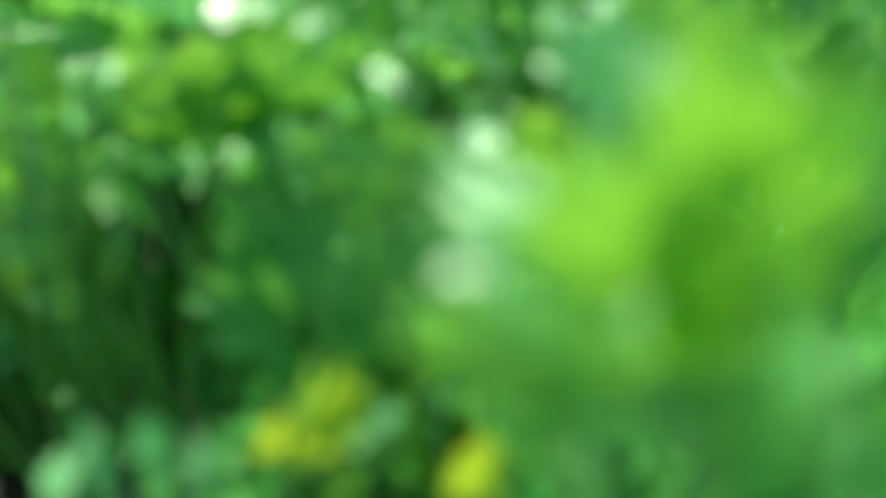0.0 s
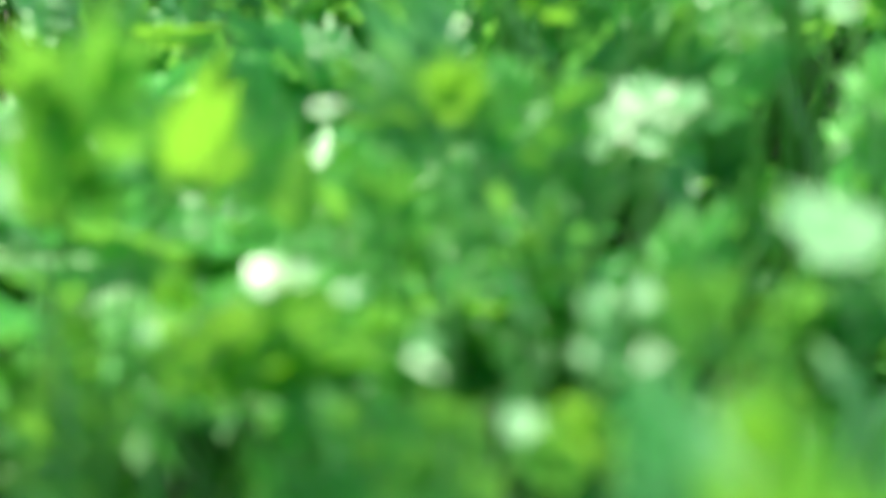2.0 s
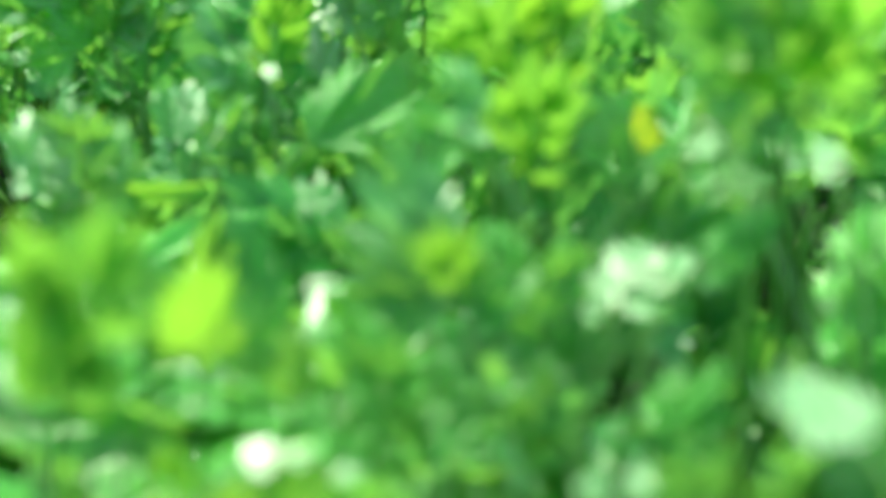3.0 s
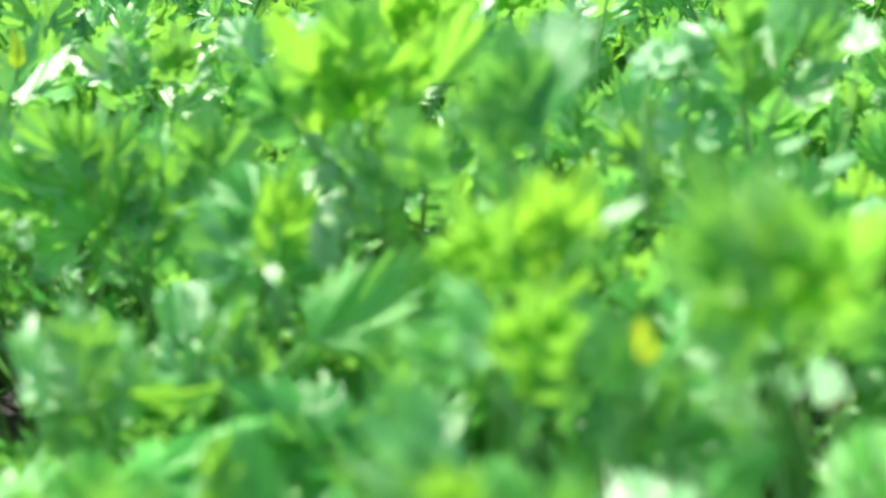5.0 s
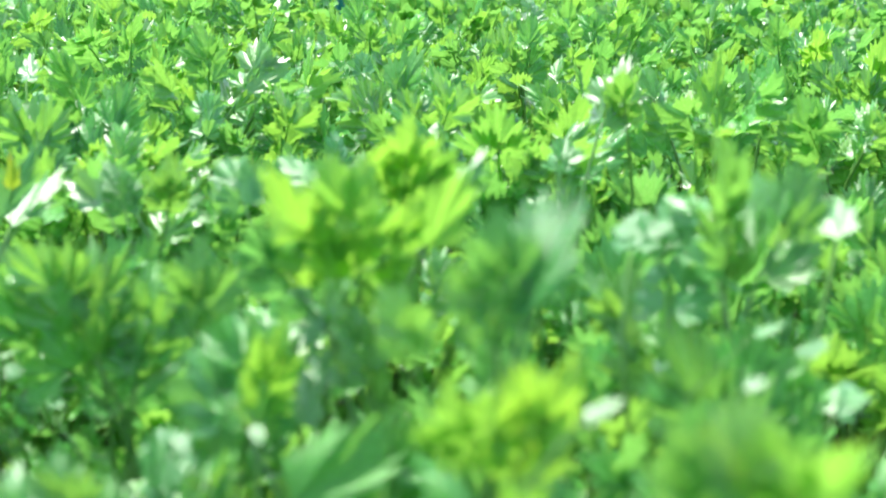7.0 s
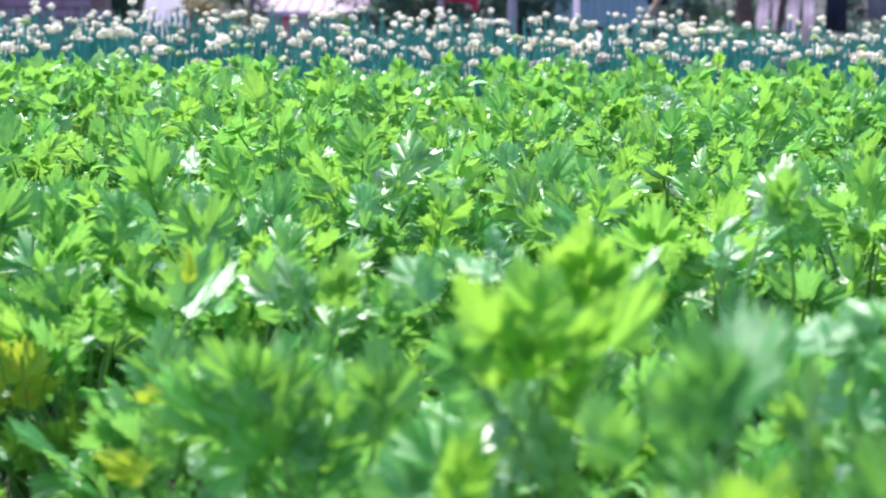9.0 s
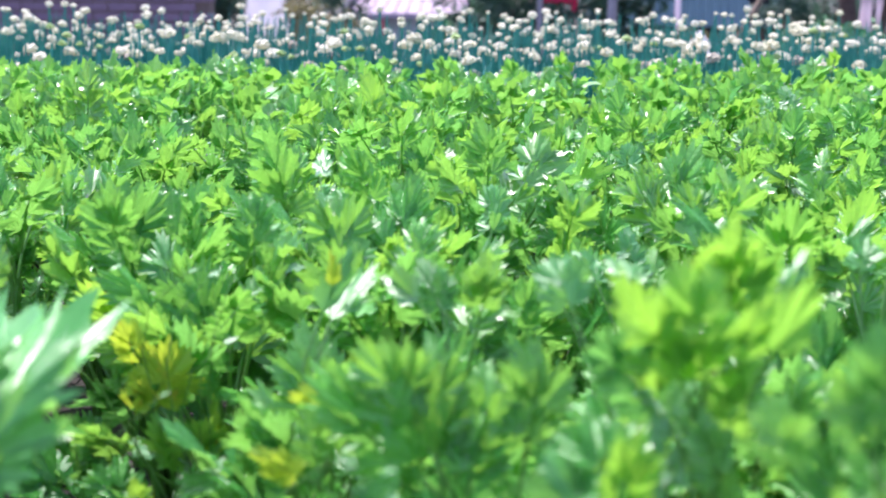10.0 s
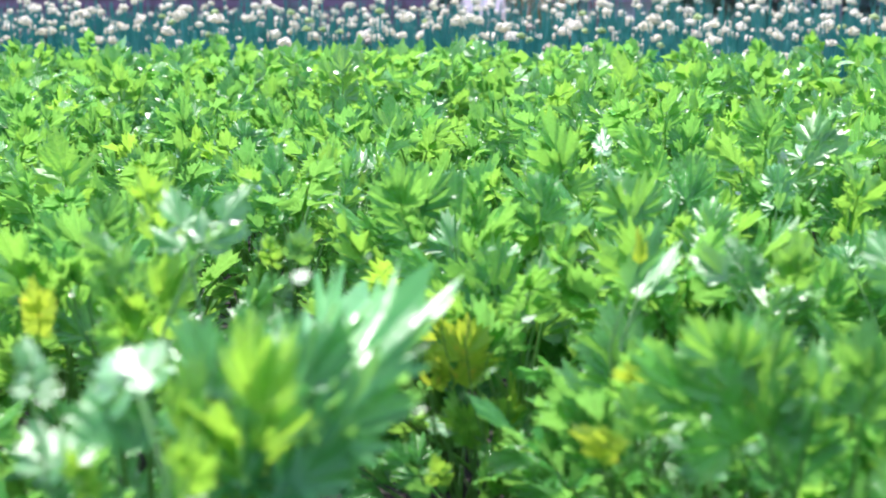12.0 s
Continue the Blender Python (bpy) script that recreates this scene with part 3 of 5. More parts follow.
celery((0.11, 1.16), [
    (0.004, -0.022, 0.546, 0.005, -0.009, 0.637, 0.9, "deep"),
    (0.020, -0.028, 0.563, 0.048, 0.035, 0.639, 0.45, "green"),
    (-0.003, -0.021, 0.549, -0.031, -0.013, 0.598, 0.8, "deep"),
    (0.009, -0.025, 0.500, -0.003, 0.013, 0.544, 0.9, "green"),
    (-0.051, -0.021, 0.528, -0.072, -0.013, 0.580, 0.8, "deep"),
    (0.035, -0.020, 0.577, 0.041, -0.006, 0.585, 0.8, "pale"),
], low=8)
celery((0.31, 1.52), [
    (-0.040, -0.029, 0.478, -0.041, 0.041, 0.566, 0.8, "mint"),
    (-0.073, -0.020, 0.530, -0.057, 0.034, 0.559, 0.9, "pale"),
    (0.010, -0.016, 0.496, 0.006, -0.048, 0.642, 0.8, "green"),
    (0.031, -0.032, 0.501, 0.089, 0.057, 0.608, 0.8, "green"),
    (0.002, -0.030, 0.509, -0.025, 0.044, 0.596, 0.6, "mint"),
    (-0.017, -0.028, 0.417, -0.038, 0.031, 0.483, 0.9, "green"),
    (0.103, -0.020, 0.545, 0.117, 0.035, 0.574, 0.4, "pale"),
], low=8)
celery((0.34, 1.37), [
    (-0.021, -0.020, 0.498, 0.007, -0.008, 0.509, 0.4, "pale"),
    (0.016, -0.020, 0.481, 0.042, -0.005, 0.493, 0.4, "pale"),
    (-0.036, -0.022, 0.382, -0.080, -0.006, 0.487, 0.8, "deep"),
    (-0.029, -0.031, 0.385, -0.018, 0.052, 0.483, 0.9, "green"),
    (0.046, -0.020, 0.431, 0.062, 0.025, 0.455, 0.8, "pale"),
    (0.011, -0.028, 0.395, 0.022, 0.030, 0.462, 0.8, "green"),
], low=6)
celery((-0.24, 1.64), [
    (-0.013, -0.022, 0.389, -0.093, -0.003, 0.499, 1, "deep"),
    (-0.008, -0.022, 0.389, -0.027, -0.006, 0.502, 0.8, "deep"),
    (0.024, -0.022, 0.368, 0.040, -0.006, 0.477, 1, "deep"),
    (-0.024, -0.023, 0.366, -0.137, -0.003, 0.451, 0.9, "deep"),
    (-0.056, -0.026, 0.336, -0.111, 0.022, 0.371, 0.7, "mint"),
    (0.015, -0.022, 0.328, 0.004, -0.007, 0.431, 1, "deep"),
    (0.077, -0.022, 0.394, 0.084, -0.006, 0.506, 0.9, "deep"),
], low=9)
celery((-0.37, 1.7), [
    (0.005, -0.019, 0.412, -0.043, -0.028, 0.432, 0.6, "yellow"),
    (-0.024, -0.019, 0.342, -0.077, -0.029, 0.364, 0.7, "yellow"),
    (0.025, -0.020, 0.372, 0.042, -0.012, 0.379, 0.9, "pale"),
    (-0.012, -0.021, 0.358, -0.025, -0.013, 0.409, 0.9, "deep"),
], low=3, label="celery plant with a few yellow leaf tips")
celery((-0.37, 2.02), [
    (-0.058, -0.020, 0.432, -0.022, 0.083, 0.489, 0.24, "pale"),
    (-0.067, -0.027, 0.443, -0.033, 0.029, 0.504, 0.3, "mint"),
    (-0.041, -0.025, 0.444, -0.002, 0.016, 0.478, 0.25, "mint"),
    (-0.055, -0.019, 0.476, -0.047, -0.026, 0.517, 0.5, "yellow"),
    (0.051, -0.025, 0.461, 0.001, 0.016, 0.492, 0.5, "mint"),
    (0.078, -0.026, 0.448, 0.047, 0.019, 0.499, 0.9, "green"),
    (0.123, -0.018, 0.448, 0.135, -0.034, 0.518, 0.9, "green"),
], low=5, label="celery plant with a pale shining leaf")
celery((-0.64, 2.51), [
    (0.002, -0.012, 0.417, -0.012, 0.002, 0.512, 1.1, "deep"),
    (-0.041, -0.020, 0.314, -0.106, 0.055, 0.398, 1, "green"),
    (0.017, -0.012, 0.280, 0.045, 0.004, 0.385, 1, "deep"),
    (-0.013, -0.018, 0.245, -0.107, 0.044, 0.277, 0.8, "green"),
    (0.026, -0.017, 0.246, -0.047, 0.036, 0.284, 0.6, "mint"),
    (0.101, -0.022, 0.327, 0.110, 0.073, 0.448, 0.6, "green"),
    (-0.123, -0.018, 0.355, -0.156, 0.042, 0.430, 0.9, "mint"),
], low=8)
celery((-0.46, 2.77), [
    (-0.036, -0.016, 0.439, -0.071, -0.044, 0.556, 0.7, "green"),
    (-0.006, -0.030, 0.415, 0.020, 0.050, 0.514, 0.8, "green"),
    (0.152, -0.028, 0.422, 0.141, 0.032, 0.501, 0.8, "mint"),
    (-0.085, -0.020, 0.457, -0.105, 0.040, 0.481, 1, "pale"),
    (0.074, -0.018, 0.387, 0.058, -0.035, 0.462, 0.9, "green"),
    (-0.126, -0.020, 0.503, -0.133, 0.044, 0.532, 0.6, "pale"),
], low=8)
celery((-0.29, 2.22), [
    (-0.038, -0.020, 0.427, -0.093, 0.060, 0.453, 0.7, "pale"),
    (0.000, -0.028, 0.374, 0.027, 0.036, 0.448, 1, "green"),
    (0.065, -0.022, 0.367, 0.085, -0.010, 0.447, 0.9, "deep"),
    (-0.023, -0.022, 0.376, -0.014, -0.005, 0.395, 0.8, "mint"),
], low=7)
celery((-0.11, 2.46), [
    (-0.015, -0.016, 0.397, -0.053, 0.032, 0.448, 0.9, "mint"),
    (0.028, -0.016, 0.422, 0.022, 0.029, 0.479, 0.9, "mint"),
    (-0.070, -0.016, 0.379, -0.105, 0.029, 0.427, 0.9, "mint"),
    (0.064, -0.016, 0.390, 0.055, 0.029, 0.447, 0.8, "green"),
], low=7)
celery((-0.26, 2.22), [
    (-0.001, -0.021, 0.260, 0.006, -0.013, 0.319, 1, "deep"),
], low=4)
celery((-0.64, 1.26), [
    (0.015, -0.010, 0.422, -0.004, 0.316, 0.571, 0.6, "pale"),
    (0.021, -0.026, 0.428, 0.096, 0.098, 0.538, 0.7, "mint"),
    (0.017, -0.027, 0.428, 0.015, 0.101, 0.578, 0.6, "mint"),
    (-0.011, -0.004, 0.424, 0.015, -0.049, 0.564, 0.8, "backlit"),
    (-0.004, -0.024, 0.426, -0.053, 0.081, 0.550, 0.9, "mint"),
    (-0.014, -0.024, 0.425, -0.092, 0.083, 0.548, 0.8, "mint"),
    (-0.026, -0.005, 0.413, -0.072, -0.044, 0.517, 0.8, "backlit"),
    (0.040, -0.010, 0.602, 0.050, -0.002, 0.609, 0.9, "shine"),
], low=4, label="celery plant with long upright leaf lobes beside bare soil")
celery((-0.72, 1.17), [
    (0.030, -0.020, 0.527, -0.026, 0.051, 0.549, 0.9, "pale"),
    (0.007, -0.025, 0.483, -0.024, 0.017, 0.530, 0.9, "mint"),
    (0.025, -0.025, 0.484, 0.009, 0.012, 0.526, 0.6, "mint"),
    (-0.030, -0.020, 0.465, -0.089, 0.029, 0.476, 0.9, "pale"),
    (-0.057, -0.025, 0.524, -0.080, 0.011, 0.566, 0.8, "mint"),
    (0.061, -0.017, 0.438, 0.073, -0.039, 0.508, 0.8, "backlit"),
    (-0.023, -0.018, 0.433, -0.021, -0.035, 0.488, 0.8, "backlit"),
], low=4)
celery((-0.93, 1.72), [
    (0.063, -0.027, 0.528, 0.014, 0.029, 0.595, 0.8, "mint"),
    (0.073, -0.028, 0.535, 0.100, 0.036, 0.602, 0.7, "mint"),
    (-0.015, -0.016, 0.429, -0.043, -0.048, 0.519, 0.9, "backlit"),
    (-0.009, -0.016, 0.429, 0.052, -0.049, 0.523, 0.9, "backlit"),
    (-0.011, -0.018, 0.492, -0.053, -0.035, 0.554, 0.9, "green"),
    (-0.123, -0.018, 0.425, -0.118, -0.031, 0.501, 0.8, "yellow"),
], low=5)
celery((-1.03, 2.07), [
    (-0.026, -0.016, 0.476, -0.035, -0.048, 0.573, 0.9, "backlit"),
    (-0.111, -0.021, 0.467, -0.088, -0.011, 0.533, 0.9, "deep"),
    (-0.154, -0.021, 0.420, -0.170, -0.013, 0.479, 0.9, "deep"),
    (0.128, -0.018, 0.451, 0.126, -0.031, 0.490, 0.9, "backlit"),
    (0.160, -0.021, 0.453, 0.174, -0.014, 0.503, 0.9, "deep"),
], low=6)
celery((-0.67, 2.17), [
    (-0.032, -0.018, 0.333, -0.073, -0.032, 0.398, 0.8, "yellow"),
    (-0.021, -0.018, 0.272, 0.010, -0.034, 0.364, 1, "yellow"),
    (-0.048, -0.019, 0.267, -0.040, -0.029, 0.331, 0.8, "yellow"),
    (0.031, -0.016, 0.193, 0.047, -0.046, 0.286, 1, "backlit"),
    (0.000, -0.016, 0.183, -0.019, -0.045, 0.271, 0.8, "backlit"),
    (0.054, -0.018, 0.210, 0.061, -0.031, 0.285, 0.4, "yellow"),
    (0.001, -0.020, 0.216, -0.079, 0.022, 0.219, 0.5, "pale"),
], low=4, label="low celery plant with yellowing leaves beside bare soil")
celery((-0.59, 2.07), [
    (-0.094, -0.018, 0.168, -0.101, -0.032, 0.212, 1, "backlit"),
    (-0.041, -0.021, 0.165, -0.017, -0.013, 0.216, 1, "deep"),
    (0.032, -0.021, 0.181, 0.059, -0.011, 0.249, 1, "deep"),
    (0.111, -0.023, 0.186, 0.093, -0.001, 0.208, 1, "mint"),
    (0.003, -0.020, 0.223, 0.008, 0.008, 0.237, 0.8, "pale"),
], low=3, label="low celery plant with yellowing leaves beside bare soil")
celery((-0.74, 2.37), [
    (0.124, -0.022, 0.174, 0.106, -0.009, 0.257, 1, "deep"),
    (0.181, -0.021, 0.177, 0.168, -0.011, 0.252, 1, "deep"),
    (-0.136, -0.026, 0.114, -0.138, 0.017, 0.162, 0.8, "mint"),
    (-0.173, -0.021, 0.071, -0.182, -0.013, 0.129, 1, "deep"),
    (-0.086, -0.021, 0.094, -0.096, -0.011, 0.167, 1, "deep"),
    (0.067, -0.021, 0.229, 0.041, -0.012, 0.292, 0.9, "deep"),
], low=5, label="small dark green celery plant beside bare soil")
celery((-0.39, 5.52), [
    (0.014, -0.017, 0.456, 0.024, -0.040, 0.524, 0.7, "backlit"),
    (-0.011, -0.024, 0.447, -0.023, 0.006, 0.488, 1, "green"),
], low=6)
celery((0.44, 5.52), [
    (0.016, -0.017, 0.481, 0.022, -0.039, 0.546, 0.8, "backlit"),
    (-0.009, -0.024, 0.463, -0.017, 0.006, 0.504, 1, "green"),
], low=6)
celery((0.11, 3.82), [
    (0.006, -0.017, 0.376, 0.040, -0.041, 0.439, 0.8, "backlit"),
    (-0.006, -0.025, 0.377, -0.019, 0.010, 0.421, 0.9, "green"),
], low=6)
celery((-0.02, 3.02), [
    (0.008, -0.016, 0.384, -0.010, -0.048, 0.529, 1, "green"),
    (-0.026, -0.029, 0.385, -0.069, 0.043, 0.472, 0.9, "green"),
    (0.032, -0.017, 0.384, 0.078, -0.040, 0.477, 0.9, "green"),
], low=9)
celery((0.24, 4.51), [
    (0.028, -0.016, 0.453, 0.014, 0.031, 0.515, 1.1, "mint"),
    (-0.028, -0.015, 0.444, -0.043, 0.021, 0.490, 1, "mint"),
], low=6)
celery((-0.13, 3.71), [
    (0.019, -0.016, 0.403, 0.002, 0.027, 0.457, 1.2, "mint"),
    (-0.017, -0.015, 0.396, -0.056, 0.026, 0.438, 1, "green"),
], low=6)
celery((-0.75, 3.02), [
    (-0.141, -0.024, 0.394, -0.161, 0.007, 0.434, 1.2, "mint"),
    (0.118, -0.023, 0.431, 0.113, 0.001, 0.462, 1, "mint"),
    (0.018, -0.020, 0.423, 0.021, 0.011, 0.438, 0.8, "pale"),
], low=6)
celery((0.26, 2.27), [
    (-0.044, -0.025, 0.463, -0.043, 0.010, 0.507, 1.1, "mint"),
    (0.004, -0.028, 0.524, 0.035, 0.031, 0.597, 0.9, "green"),
    (0.041, -0.017, 0.523, 0.020, -0.038, 0.612, 0.7, "green"),
], low=6)
celery((-0.02, 0.74), [
    (-0.078, -0.019, 0.380, -0.089, -0.028, 0.406, 1.1, "backlit"),
    (-0.026, -0.019, 0.369, -0.034, -0.029, 0.401, 1.1, "backlit"),
    (0.028, -0.019, 0.380, 0.021, -0.028, 0.409, 1, "backlit"),
    (0.069, -0.023, 0.387, 0.056, -0.002, 0.406, 1, "green"),
], low=2)
celery((0.08, 0.58), [
    (0.004, -0.021, 0.382, -0.010, -0.014, 0.422, 0.9, "deep"),
    (-0.035, -0.021, 0.398, -0.050, -0.016, 0.423, 0.9, "deep"),
    (0.038, -0.019, 0.381, 0.028, -0.027, 0.420, 0.8, "green"),
    (-0.015, -0.021, 0.379, -0.024, -0.016, 0.409, 0.9, "deep"),
], low=2)
# stemmed glossy leaves added only as sun glints, here and in the next six
celery((0.01, 0.62), [
    (-0.008, -0.020, 0.451, 0.008, -0.014, 0.456, 1, "glint"),
    (0.007, -0.020, 0.451, 0.021, -0.013, 0.456, 0.9, "glint"),
    (0.023, -0.020, 0.445, 0.040, -0.018, 0.449, 0.6, "glint"),
    (-0.052, -0.020, 0.432, -0.031, -0.020, 0.436, 0.6, "glint"),
    (0.029, -0.020, 0.405, 0.037, -0.013, 0.409, 0.8, "glint"),
], low=0, label="small glossy leaves added for sun glints on the celery")
celery((0.11, 0.54), [
    (0.028, -0.020, 0.480, 0.039, -0.016, 0.483, 0.8, "glint"),
    (-0.044, -0.020, 0.462, -0.035, -0.029, 0.460, 0.4, "glint"),
    (-0.014, -0.020, 0.432, -0.002, -0.015, 0.436, 0.8, "glint"),
    (0.028, -0.020, 0.458, 0.041, -0.015, 0.462, 0.7, "glint"),
], low=0, label="small glossy leaves added for sun glints on the celery")
celery((-0.02, 0.68), [
    (-0.082, -0.020, 0.488, -0.071, -0.015, 0.492, 1, "glint"),
    (0.042, -0.020, 0.498, 0.052, -0.019, 0.500, 0.6, "glint"),
    (0.041, -0.020, 0.481, 0.050, -0.019, 0.483, 0.6, "glint"),
    (-0.010, -0.020, 0.447, -0.001, -0.019, 0.449, 0.7, "glint"),
], low=0, label="small glossy leaves added for sun glints on the celery")
celery((-0.14, 1.27), [
    (0.079, -0.020, 0.450, 0.087, -0.041, 0.440, 0.45, "shine"),
    (-0.006, -0.020, 0.425, 0.000, -0.010, 0.432, 0.45, "shine"),
    (0.019, -0.020, 0.433, 0.025, -0.013, 0.438, 0.45, "shine"),
    (0.014, -0.020, 0.490, 0.024, -0.017, 0.494, 0.45, "shine"),
    (-0.105, -0.020, 0.484, -0.093, -0.020, 0.487, 0.45, "shine"),
], low=0, label="small glossy leaves added for sun glints on the celery")
celery((0.21, 1.02), [
    (0.024, -0.020, 0.493, 0.033, -0.008, 0.499, 0.8, "glint"),
    (0.045, -0.020, 0.560, 0.061, -0.012, 0.566, 0.5, "glint"),
    (-0.016, -0.020, 0.324, 0.003, -0.003, 0.334, 0.7, "glint"),
    (-0.047, -0.020, 0.540, -0.025, -0.007, 0.549, 0.3, "glint"),
], low=0, label="small glossy leaves added for sun glints on the celery")
celery((-0.62, 2.17), [
    (-0.126, -0.020, 0.461, -0.110, -0.014, 0.468, 0.45, "shine"),
    (-0.022, -0.020, 0.460, -0.008, -0.015, 0.466, 0.45, "shine"),
    (0.005, -0.020, 0.454, 0.016, -0.011, 0.462, 0.45, "shine"),
    (0.023, -0.020, 0.367, 0.039, -0.012, 0.375, 0.45, "shine"),
    (0.060, -0.020, 0.432, 0.071, -0.011, 0.440, 0.45, "shine"),
    (0.088, -0.020, 0.518, 0.096, -0.010, 0.525, 0.45, "shine"),
], low=0, label="small glossy leaves added for sun glints on the celery")
celery((-0.58, 1.62), [
    (-0.063, -0.020, 0.553, -0.059, -0.011, 0.559, 0.45, "shine"),
    (0.240, -0.020, 0.394, 0.252, -0.013, 0.401, 0.45, "shine"),
    (-0.225, -0.020, 0.572, -0.218, -0.010, 0.579, 0.45, "shine"),
    (0.059, -0.020, 0.443, 0.068, -0.015, 0.448, 0.45, "shine"),
], low=0, label="small glossy leaves added for sun glints on the celery")
# wide leaves added over the dark gap to block the sun and shade it
for x, y, turn in ((-0.12, 0.78, 20), (-0.3, 0.82, 80), (0.03, 0.86, 140), (-0.22, 0.98, 200), (-0.45, 0.72, 300)):
    shade_leaves = []
    for k in range(9):
        way = Vector((math.cos(radians(turn + 40 * k)), math.sin(radians(turn + 40 * k)), 0))
        base, tip = way * (0.02 + 0.04 * (k % 2)), way * (0.13 + 0.03 * (k % 3))
        shade_leaves.append((base.x, base.y, 0.345 + 0.01 * (k % 4), tip.x, tip.y, 0.355 + 0.012 * (k % 3), 1.0, "flat"))
    celery((x, y), shade_leaves, low=2)

# ---- celery: the rest of the field ----
FIELD_END = 5.75
BARE = ((-0.06, 0.45, 0.17), (0.06, 0.84, 0.15), (-0.68, 1.5, 0.2), (-0.84, 1.86, 0.2), (-0.95, 2.16, 0.24), (-1.1, 2.5, 0.2))


def in_reach(x, y):
    return -(0.45 + 0.6 * y) < x < 0.35 + 0.3 * y


field_rng = random.Random(21)


def template(rng, count, top, meshes, backlit, yellow, joined):
    """A plant out of sight of its own, to be copied into the rows."""
    leaves = random_leaves(rng, count, top, 1.0 if joined else 1.18)
    special = {k: backlit[rng.randrange(len(backlit))] for k in range(count) if rng.random() < 0.05}
    for k in range(count // 2, count):
        if rng.random() < 0.02:
            special[k] = yellow[rng.randrange(len(yellow))]
    if not joined:
        return plant_of(0, 0, leaves, meshes, rng, special=special)
    plant = thing("celery_plant", Matrix(), LABEL, "celery plant", "celery plants in the field")
    bm = bmesh.new()
    for k, (base, tip, facing) in enumerate(leaves):
        stalk_bmesh(Vector((base.x * 0.12, base.y * 0.12, 0)), base, (tip - base).normalized(), 0.005, bm)
        part("leaf", special.get(k) or meshes[rng.randrange(len(meshes))], plant, leaf_frame(base, tip, facing))
    part("stem", mesh_of("stem", bm, STALK), plant)
    return plant


def remove(top):
    for ob in (*top.children_recursive, top):
        bpy.data.objects.remove(ob)


def sow():
    rng = field_rng
    low = [template(rng, 11, 0.34, BROAD_MESHES, BROAD_BACKLIT, BROAD_YELLOW, False) for _ in range(4)]
    near = [template(rng, 15, rng.uniform(0.4, 0.48), BROAD_MESHES + LEAF_MESHES[:4], BROAD_BACKLIT, BROAD_BACKLIT, False) for _ in range(6)]
    far = [template(rng, 15, rng.uniform(0.42, 0.5), MID_MESHES, MID_BACKLIT, MID_BACKLIT, True) for _ in range(9)]
    rest, back = [], []
    y, row = -0.46, 0
    while y < FIELD_END:
        x = -4.2 + 0.12 * (row % 2)
        while x < 2.6:
            px, py = x + rng.uniform(-0.05, 0.05), y + rng.uniform(-0.05, 0.05)
            x += 0.235
            gap = 0.11 if py > 1.0 else 0.09
            if any((Vector((px, py)) - f).length < gap for f in hero_feet) or any((px - bx) ** 2 + (py - by) ** 2 < br * br for bx, by, br in BARE):
                continue
            size = rng.uniform(0.82, 1.12)
            if rng.random() < 0.05 and 1.5 < py < 4.0:
                continue
            if py > 3.6:
                size = rng.uniform(0.97, 1.08) * (1 + 0.008 * px)
            at = pose(px, py, 0, rng.uniform(-4, 4), rng.uniform(-4, 4), rng.uniform(0, 360)) @ Matrix.Scale(size, 4)
            if not in_reach(px, py):
                rest.append(at)
            elif py > 4.55:
                back.append(at)
            elif py < (0.62 if px < -0.08 else 1.08):
                copy_thing(rng.choice(low), at)
            elif py < 2.8:
                copy_thing(rng.choice(near), at @ Matrix.Scale(min(1.0, 0.72 + 0.28 * max(0.0, py - 1.1) / 1.1), 4))
            else:
                copy_thing(rng.choice(far), at)
        y += 0.235
        row += 1
    for t in (*low, *near, *far):
        remove(t)
    # at the far edge and beyond the sides, where single plants are no longer told apart
    for name, label, spots, count, top, n, pairs in (
            ("celery_back_rows", "dense rows of green celery along the onion bed", back, 16, 0.49, 12, 2),
            ("celery_side_rows", "dense rows of green celery at the sides of the field", rest, 8, 0.48, 6, 1)):
        bm = bmesh.new()
        for at in spots:
            for base, tip, facing in random_leaves(rng, count, top, 1.0 if pairs > 1 else 1.7):
                leaf_bmesh(rng, n, bm, at @ leaf_frame(base, tip, facing), pairs)
                stalk_bmesh(at @ Vector((0, 0, 0)), at @ base, (at.to_3x3() @ (tip - base)).normalized(), 0.005, bm)
        tagged(new(name, mesh_of(name, bm, FAR_LEAF)), label, "celery field", kind="stuff")


sow()


def clods():
    rng, verts, faces = random.Random(8), [], []
    bm = bmesh.new()
    bmesh.ops.create_icosphere(bm, subdivisions=1, radius=1)
    ball = [v.co.copy() for v in bm.verts]
    tris = [[v.index for v in f.verts] for f in bm.faces]
    bm.free()
    for _ in range(900):
        if rng.random() < 0.5:
            b = rng.choice(BARE[2:])
            x, y = b[0] + rng.gauss(0, 0.16), b[1] + rng.gauss(0, 0.16)
        else:
            y = rng.uniform(0.2, 3.2)
            x = rng.uniform(-0.4 - 0.55 * y, 0.3 + 0.3 * y)
        s = rng.uniform(0.004, 0.018) * rng.uniform(0.6, 1.0)
        start = len(verts)
        for v in ball:
            k = s * rng.uniform(0.7, 1.15)
            verts.append((x + v.x * k, y + v.y * k, ground_z(x, y) + (v.z * 0.8 + 0.45) * k))
        faces += [[start + i for i in t] for t in tris]
    me = bpy.data.meshes.new("soil_clods")
    me.from_pydata(verts, [], faces)
    me.materials.append(SOIL)
    tagged(new("soil_clods", me), "loose dark clods on the bare soil", "soil", kind="stuff")


clods()


